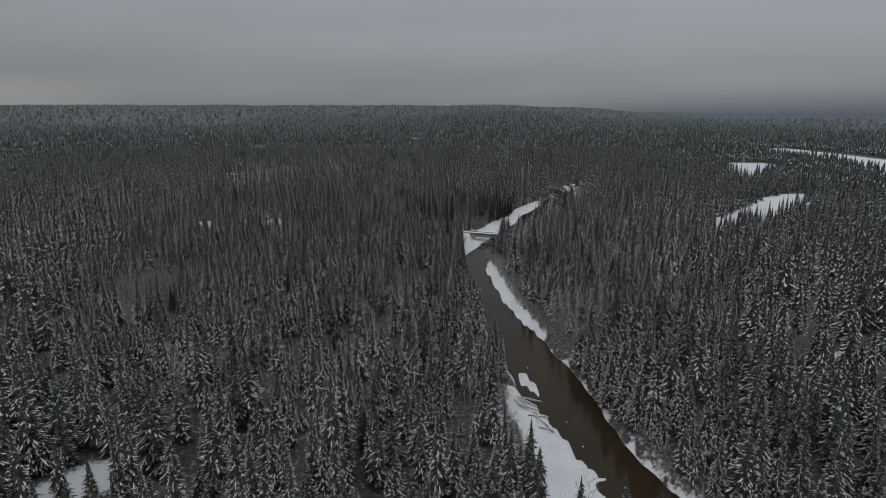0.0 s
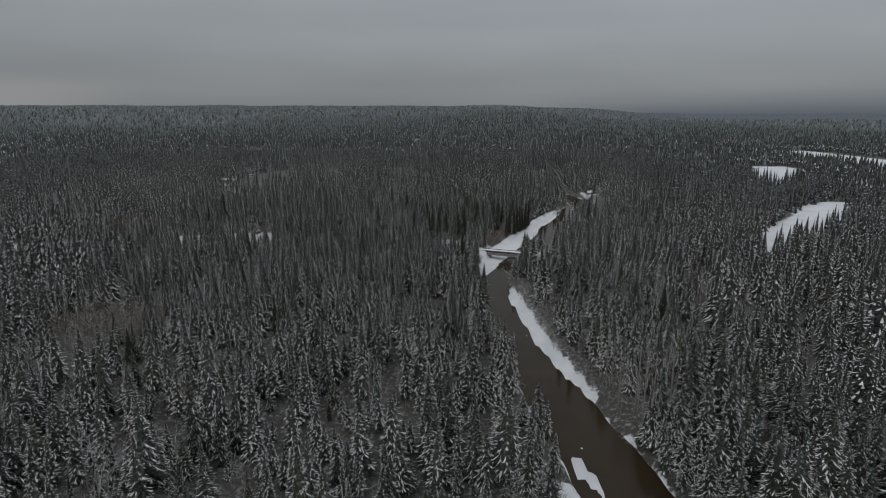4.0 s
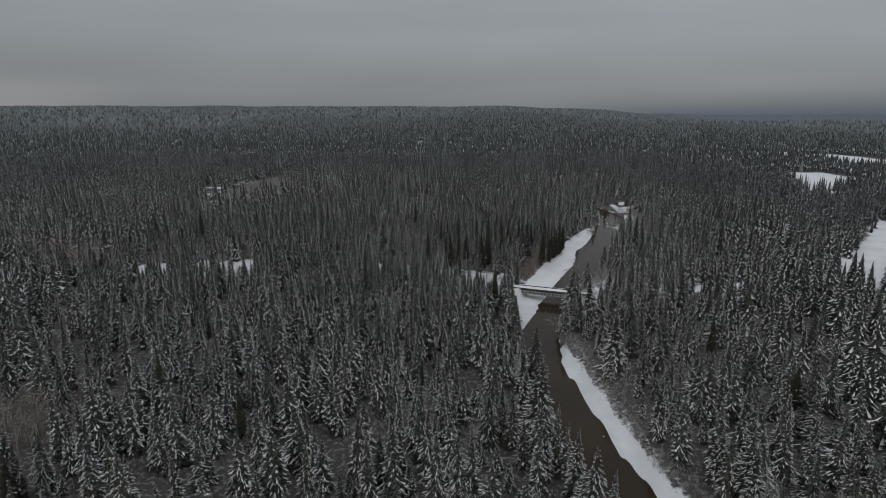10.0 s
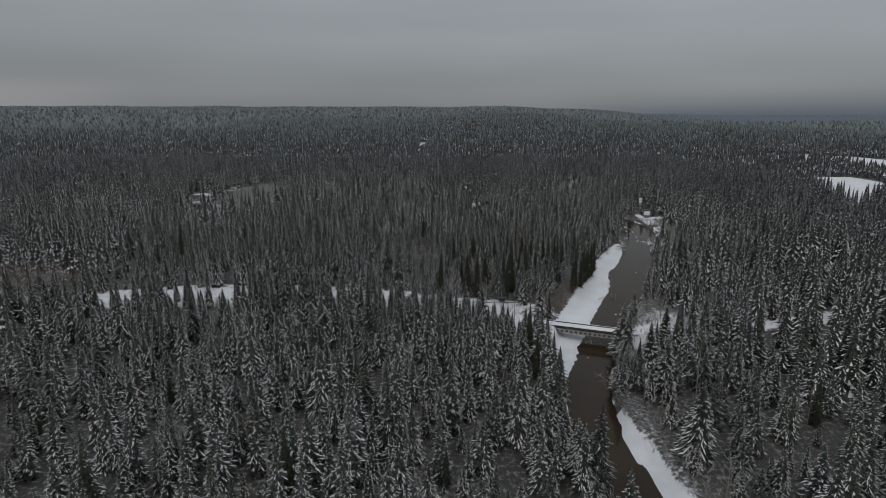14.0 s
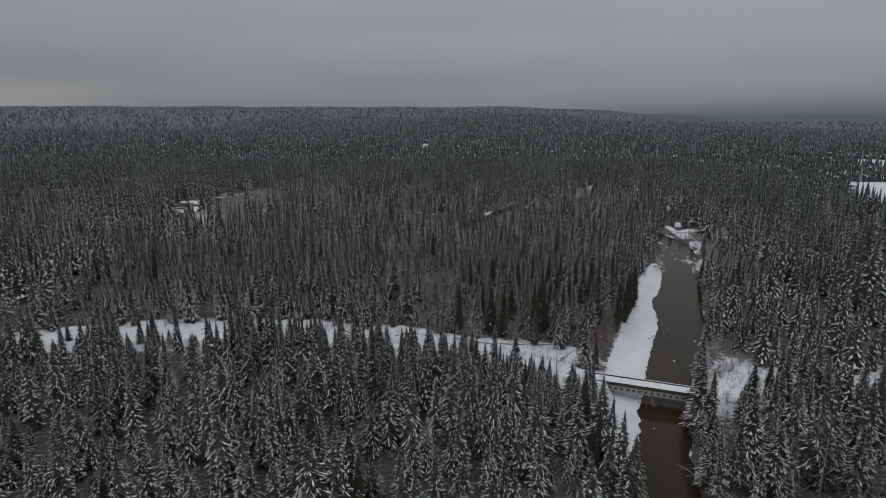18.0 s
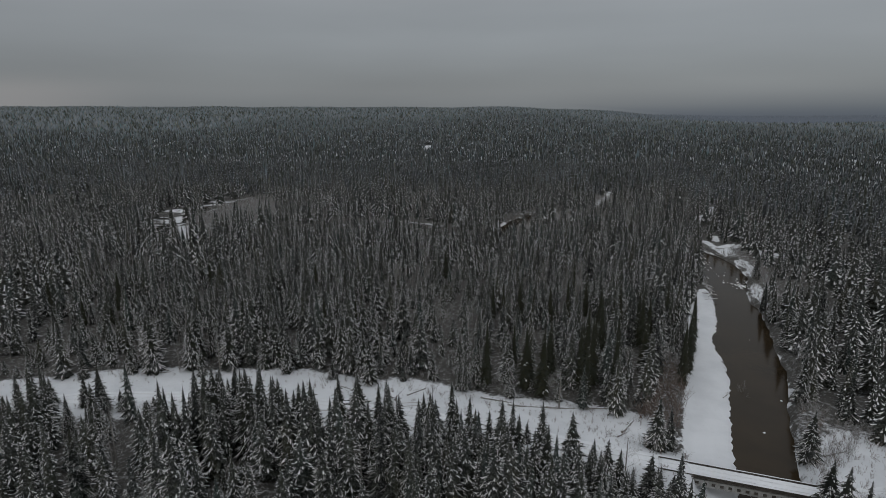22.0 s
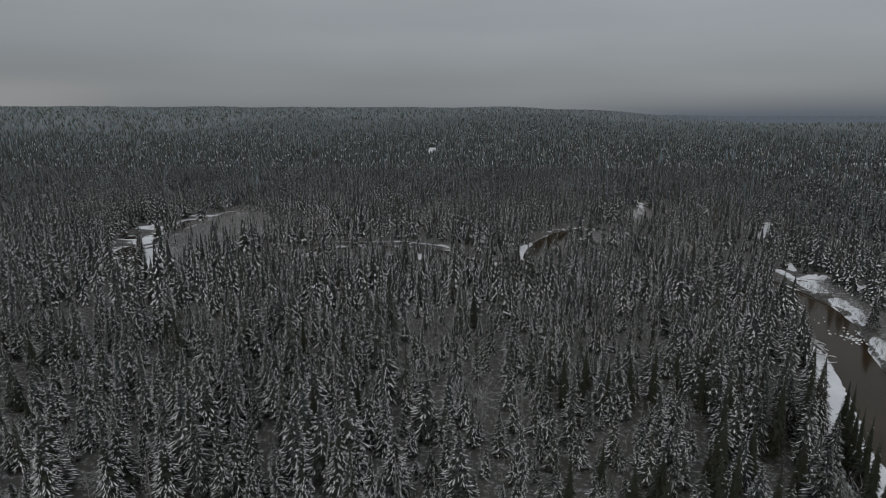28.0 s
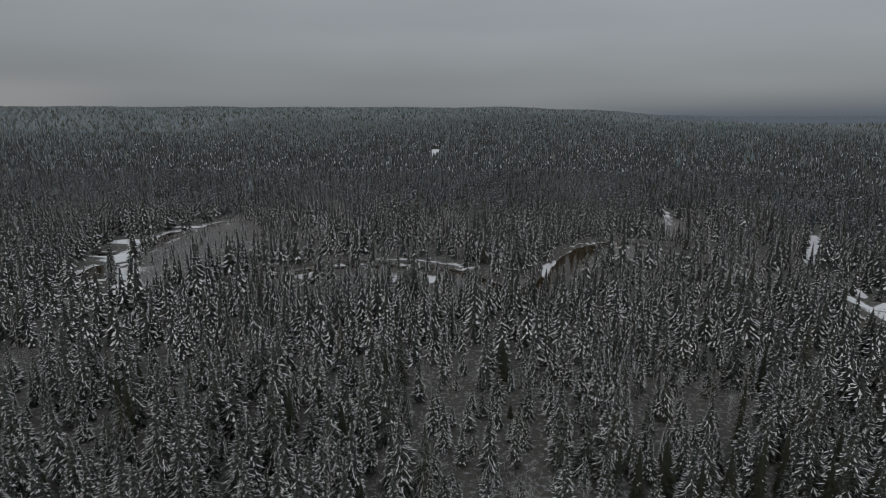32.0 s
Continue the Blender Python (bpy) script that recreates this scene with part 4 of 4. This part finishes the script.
for k, (y0, y1) in enumerate(((-1.78, -1.02), (-0.82, 0.42), (0.62, 1.78))):
    part("snow_cover", snow_strip(y0, y1, 40 + k, 0.0), SNOW, bridge, "ridge of snow between wheel tracks")
for y in (-0.92, 0.52):
    part("wheel_track", box(0, SPAN, y - 0.10, y + 0.10, DECK - 0.118, DECK - 0.08), PACKED, bridge, "narrow grey wheel track")
for side in (-1, 1):
    y = side * (HALF - 0.12)
    curb = part("curb", box(-0.4, SPAN + 0.6, y - 0.13, y + 0.13, DECK + 0.02, DECK + 0.27, 0.03), TIMBER, bridge, "dark timber curb beam")
    part("snow_cap", box(-0.35, SPAN + 0.55, y - 0.115, y + 0.115, DECK + 0.272, DECK + 0.34, 0.03), SNOW, curb, "line of snow on the curb")
    for i in range(11):
        part("curb_block", box(0.3 + i * 3.0, 0.75 + i * 3.0, y - 0.11, y + 0.11, DECK - 0.12, DECK + 0.02), TIMBER, bridge)
    part("stringer", box(0, SPAN, side * (HALF - 0.35) - 0.16, side * (HALF - 0.35) + 0.16, DECK - 0.60, DECK - 0.32, 0.02), TIMBER, bridge)
    # side girder with square openings
    bm = bmesh.new()
    gy0, gy1 = side * (HALF - 0.1) - 0.17, side * (HALF - 0.1) + 0.17
    z0, z1 = DECK - 1.95, DECK - 0.62
    add_box(bm, 0, SPAN, gy0, gy1, z0, z0 + 0.30)
    add_box(bm, 0, SPAN, gy0, gy1, z1 - 0.36, z1)
    pitch, hole = 1.46, 0.66
    edges = [0.0]
    for i in range(20):
        edges += [1.0 + i * pitch, 1.0 + i * pitch + hole]
    edges.append(SPAN)
    for a, b in zip(edges[0::2], edges[1::2]):
        add_box(bm, a, b, gy0, gy1, z0 + 0.30, z1 - 0.36)
    part("girder", bm, CONCRETE, bridge, "pale concrete girder with square openings")
    # dark panels added in the openings to stand for the shade inside
    for i in range(20):
        part("opening_panel", box(1.0 + i * pitch + 0.004, 1.0 + i * pitch + hole - 0.004, side * (HALF - 0.1) - 0.03, side * (HALF - 0.1) + 0.03, z0 + 0.304, z1 - 0.364), TIMBER, bridge, "dark panel added for the shade inside a girder opening")
for i in range(9):
    part("cross_beam", box(1.5 + i * 3.5, 1.8 + i * 3.5, -HALF + 0.3, HALF - 0.3, DECK - 1.5, DECK - 0.9), TIMBER, bridge)
for k, px in enumerate((-1.6, SPAN - 0.9)):
    ab = thing("bridge_abutment", "dark timber crib abutment at the river bank", "abutment", "bridge abutments", at=BRIDGE_AT)
    for j in range(8):
        part("crib_log", box(px - 0.6, px + 2.4, -HALF - 0.5, HALF + 0.5, -2.4 + j * 0.46, -2.0 + j * 0.46 + 0.02, 0.05), TIMBER, ab)


# ---------------------------------------------------------------- the road
def road_strip(name, path, label):
    """Packed snow with two wheel ruts, following the ground."""
    pts = []
    for (ax, ay), (bx, by) in zip(path[:-1], path[1:]):
        n = max(2, int(math.hypot(bx - ax, by - ay) / 2.0))
        pts += [(ax + (bx - ax) * i / n, ay + (by - ay) * i / n) for i in range(n)]
    pts = np.array(pts + [path[-1]])
    for _ in range(12):
        pts[1:-1] = (pts[:-2] + pts[1:-1] + pts[2:]) / 3
    d = np.gradient(pts, axis=0)
    d /= np.linalg.norm(d, axis=1)[:, None]
    side = np.stack([-d[:, 1], d[:, 0]], 1)
    offs = ((-2.9, -0.5), (-2.1, 0.22), (-1.2, 0.24), (-1.05, 0.17), (-0.75, 0.17), (-0.6, 0.24), (0.6, 0.24), (0.75, 0.17), (1.05, 0.17), (1.2, 0.24), (2.1, 0.22), (2.9, -0.5))
    rng = np.random.default_rng(5)
    level = np.max([ground_height(*(pts + side * o).T) for o in (-2.0, -1.0, 0.0, 1.0, 2.0)], axis=0)
    for _ in range(6):
        level[1:-1] = np.maximum(level[1:-1], (level[:-2] + level[2:]) / 2)
    V = []
    for o, h in offs:
        q = pts + side * o + rng.normal(0, 0.05, pts.shape)
        V.append(np.column_stack([q, level + h]))
    n, m = len(pts), len(offs)
    V = np.stack(V, 1).reshape(-1, 3)
    c = (np.arange(n - 1)[:, None] * m + np.arange(m - 1)[None]).ravel()
    T = np.concatenate([np.stack([c, c + m, c + m + 1], 1), np.stack([c, c + m + 1, c + 1], 1)])
    rut = np.isin((c % m), (3, 7)).astype(int)
    me = tri_mesh(name, V, T, [SNOW, PACKED], np.concatenate([rut, rut]))
    me.polygons.foreach_set("use_smooth", np.ones(len(T), dtype=bool))
    return tagged(new(name, me), label, "road", kind="structure")


road_strip("road", [(-240, 321), (-200, 335), (-150, 344), (-110, 348), (-75, 347), (-45, 339), (-22, 331), (-4, 322.3), (4, 318.6), (9.6, 316.3)], "snow-covered forest road with faint wheel ruts")
road_strip("road", [(38.9, 305.8), (46, 305), (60, 309), (80, 316), (110, 325)], "snow-covered forest road beyond the bridge")


def snow_track(points):
    """A narrow wheel track pressed into the snow of the clearing."""
    pts = np.array(points, float)
    for _ in range(4):
        mids = (pts[:-1] + pts[1:]) / 2
        full = np.empty((len(pts) + len(mids), 2))
        full[0::2], full[1::2] = pts, mids
        full[1:-1] = (full[:-2] + 2 * full[1:-1] + full[2:]) / 4
        pts = full
    g = np.gradient(pts, axis=0)
    g /= np.linalg.norm(g, axis=1)[:, None]
    side = np.stack([-g[:, 1], g[:, 0]], 1)
    for o in (-0.75, 0.75):
        rows_ = []
        for q in (o - 0.12, o + 0.12):
            p = pts + side * q
            rows_.append(np.column_stack([p, ground_height(p[:, 0], p[:, 1]) + 0.06]))
        n = len(pts)
        v = np.concatenate(rows_)
        c = np.arange(n - 1)
        t = np.concatenate([np.stack([c, c + 1, c + n + 1], 1), np.stack([c, c + n + 1, c + n], 1)])
        tagged(new("wheel_track", tri_mesh("wheel_track", v, t, [TRACK])), "thin dark wheel track in the snow", "wheel track", kind="structure")


TRACK = stained("trodden grassy snow", (0.30, 0.28, 0.25), (0.46, 0.45, 0.44), scale=0.8)
snow_track([(-76, 343.5), (-66, 342), (-58, 340), (-50, 340.5), (-43, 343), (-37, 342)])
snow_track([(-60, 339.5), (-56, 343.5), (-50, 345), (-44, 343.5)])


# ---------------------------------------------------------------- driftwood, ice and fallen trees
def lay_log(px, py, length, r, turn, tilt, seed, lift=0.0):
    bm = log_bm(length, r, r * 0.55, seed)
    gz_ = float(ground_height(np.array([px]), np.array([py]))[0])
    top = max(gz_, WATER_LEVEL)
    ob = thing("driftwood_log", "weathered grey log lying in the snow", "log", "driftwood logs", at=Matrix.Translation((px, py, top + r * 0.55 + lift)) @ Matrix.Rotation(turn, 4, "Z") @ Matrix.Rotation(tilt, 4, "Y"))
    trunk = part("trunk", bm, LOG, ob)
    cap = bmesh.new()
    rng = np.random.default_rng(seed + 900)
    for i in range(3):
        a = -0.46 * length + i * 0.31 * length
        add_box(cap, a, a + 0.27 * length, -0.35 * r, 0.35 * r, r * 0.72, r * 1.15)
    part("snow_cap", cap, SNOW, trunk, "snow lying along the top")
    for i in range(3):
        stub = log_bm(r * rng.uniform(3, 6), r * 0.28, r * 0.08, seed + i, 5, 2)
        bmesh.ops.transform(stub, matrix=Matrix.Translation((rng.uniform(-0.2, 0.45) * length, 0, r)) @ Matrix.Rotation(rng.uniform(0, 6.28), 4, "X") @ Matrix.Rotation(-1.0, 4, "Y"), verts=stub.verts)
        part("branch_stub", stub, LOG, trunk)


timber = np.random.default_rng(77)
for px, py, ln, r, a in ((-13, 342.6, 9, 0.28, -0.12), (-4, 341.8, 11, 0.3, -0.08), (5, 341.5, 7, 0.24, 0.1), (-20, 345.5, 8, 0.25, -0.3), (9, 333, 7, 0.3, 0.9), (7, 330, 5, 0.2, 0.6), (41, 352, 6, 0.16, 0.8), (-112, 361, 7, 0.22, 0.2), (-40, 349, 6, 0.2, 0.7), (-58, 352, 5, 0.2, -0.5), (49, 322, 6, 0.22, 0.3)):
    lay_log(px, py, ln, r, a, 0.03, int(abs(px * 7 + py)))
for i in range(13):
    u = timber.uniform(0, 1)
    lay_log(20.5 + 4.5 * u + timber.normal(0, 0.9), 131 - 16 * u + timber.normal(0, 0.8), timber.uniform(3, 7), timber.uniform(0.10, 0.22), -1.1 + timber.normal(0, 0.5), timber.normal(0, 0.07), 1200 + i, 0.1 + 0.12 * (i % 3))
for i in range(12):
    u = timber.uniform(0, 1)
    lay_log(71.5 + 4.5 * u + timber.normal(0, 0.9), 428 + 18 * u + timber.normal(0, 1.5), timber.uniform(4, 9), timber.uniform(0.14, 0.28), -1.8 + timber.normal(0, 0.4), timber.normal(0, 0.08), 1300 + i, 0.1 + 0.14 * (i % 3))
for i in range(7):
    lay_log(114 + timber.normal(0, 3), 508 + timber.normal(0, 12), timber.uniform(4, 9), timber.uniform(0.15, 0.28), timber.uniform(0, 3.1), timber.normal(0, 0.05), 1400 + i, 0.1)


def ice_lump(seed):
    rng = np.random.default_rng(seed)
    bm = bmesh.new()
    bmesh.ops.create_icosphere(bm, subdivisions=2, radius=1.0)
    for v in bm.verts:
        v.co *= rng.uniform(0.82, 1.12)
        v.co.z = max(-0.35, v.co.z) * 0.55
    return bm


lump_me = []
for i in range(3):
    me = bpy.data.meshes.new("snowy_boulder")
    bm = ice_lump(60 + i)
    bm.to_mesh(me)
    bm.free()
    me.materials.append(SNOW)
    lump_me.append(me)


def boulder(px, py, size):
    ob = tagged(new("snowy_boulder", lump_me[int(timber.integers(0, 3))]), "snow-capped boulder standing out of the river", "boulder", "boulders in the river")
    ob.matrix_basis = Matrix.Translation((px, py, WATER_LEVEL + 0.1 * size)) @ Matrix.Rotation(timber.uniform(0, 6.28), 4, "Z") @ Matrix.Diagonal((size, size * timber.uniform(0.6, 1.0), size * 0.8, 1))


for i in range(46):
    boulder(92.5 + timber.normal(0, 2.6), 447 + timber.normal(0, 4.0), timber.uniform(0.18, 0.55))
for i in range(22):
    boulder(92 + timber.normal(0, 4.0), 475 + timber.normal(0, 11), timber.uniform(0.15, 0.5))
for px, py in ((24, 151), (29, 122), (53.5, 349), (41, 334), (21, 215), (22, 297), (66, 389), (30.5, 112)):
    boulder(px, py, timber.uniform(0.15, 0.35))


# bare trees leaning out from the banks
def leaning(px, py, height, turn, tilt, k):
    v, t, s = BARE[k % 4]
    root = thing("leaning_tree", "leafless grey tree leaning out over the river bank", "bare tree", "leaning trees", at=Matrix.Translation((px, py, float(ground_height(np.array([px]), np.array([py]))[0]) - 0.1)) @ Matrix.Rotation(turn, 4, "Z") @ Matrix.Rotation(tilt, 4, "Y"))
    root.scale = (height, height, height)
    part("trunk", trunk_bm(0.014, 0.005, 0.9), TWIGS, root)
    crown = new("crown", tri_mesh("crown", v, t, [TWIGS], s, np.full(len(v), 0.5)))
    crown.parent = root


for i, (px, py, h, a, tl) in enumerate(((25.5, 268, 8, 3.4, 0.9), (25, 272, 9, 3.0, 1.0), (24.5, 264, 7, 3.6, 0.8), (29, 284, 8, 3.3, 0.7), (27, 276, 6, 2.8, 0.8), (46, 353, 4, 2.2, 0.5), (47, 355, 4, 1.2, 0.4), (46, 351, 3.5, 4.0, 0.4), (112, 470, 9, 3.6, 0.9), (36, 150, 6, 3.3, 0.8))):
    leaning(px, py, h, a, tl, i)


# ---------------------------------------------------------------- small things left in the clearing
def trestle(px, py, turn):
    """A dark wooden trestle: a thick top board on two leaning pairs of legs, with a rail between them."""
    z0 = float(ground_height(np.array([px]), np.array([py]))[0])
    ob = thing("wooden_trestle", "dark wooden trestle with snow along its top board", "trestle", at=Matrix.Translation((px, py, z0)) @ Matrix.Rotation(turn, 4, "Z"))
    top = part("top_board", box(-1.1, 1.1, -0.17, 0.17, 0.86, 0.96, 0.02), TIMBER, ob)
    part("snow_cap", box(-1.05, 1.02, -0.11, 0.12, 0.961, 1.0, 0.015), SNOW, top, "thin line of snow")
    for sx_ in (-0.8, 0.8):
        for sy_ in (-1, 1):
            bm = box(-0.06, 0.06, -0.05, 0.05, -0.08, 0.87)
            bmesh.ops.transform(bm, matrix=Matrix.Translation((sx_, sy_ * 0.24, 0)) @ Matrix.Rotation(sy_ * 0.16, 4, "X"), verts=bm.verts)
            part("leg", bm, TIMBER, ob)
    part("rail", box(-0.8, 0.8, -0.03, 0.03, 0.34, 0.44), TIMBER, ob)


def tyre(px, py, radius):
    """An old tyre lying flat, half sunk in the snow."""
    z0 = float(ground_height(np.array([px]), np.array([py]))[0])
    ob = thing("old_tyre", "old black tyre lying in the snow of the clearing", "tyre", at=Matrix.Translation((px, py, z0 + 0.06)))
    bm = bmesh.new()
    rings = []
    for i in range(24):
        a = i * 0.2618
        rings.append([bm.verts.new(((radius + 0.13 * math.cos(b)) * math.cos(a), (radius + 0.13 * math.cos(b)) * math.sin(a), 0.12 * math.sin(b))) for b in (0.5, 1.2, 1.95, 2.65, 3.6, 4.4, 5.1, 5.8)])
    for a, b in zip(rings, rings[1:] + rings[:1]):
        for k in range(8):
            bm.faces.new((a[k], b[k], b[(k + 1) % 8], a[(k + 1) % 8]))
    part("tread", bm, RUBBER, ob)
    bm = bmesh.new()
    bmesh.ops.create_circle(bm, cap_ends=True, segments=24, radius=radius - 0.1)
    part("snow_fill", bm, SNOW, ob, "snow lying inside the ring")


RUBBER = stained("weathered black rubber", (0.018, 0.018, 0.018), (0.045, 0.045, 0.044), 0.7, 6.0)
trestle(-45.8, 344.6, -0.15)
tyre(-55.4, 340.6, 0.42)
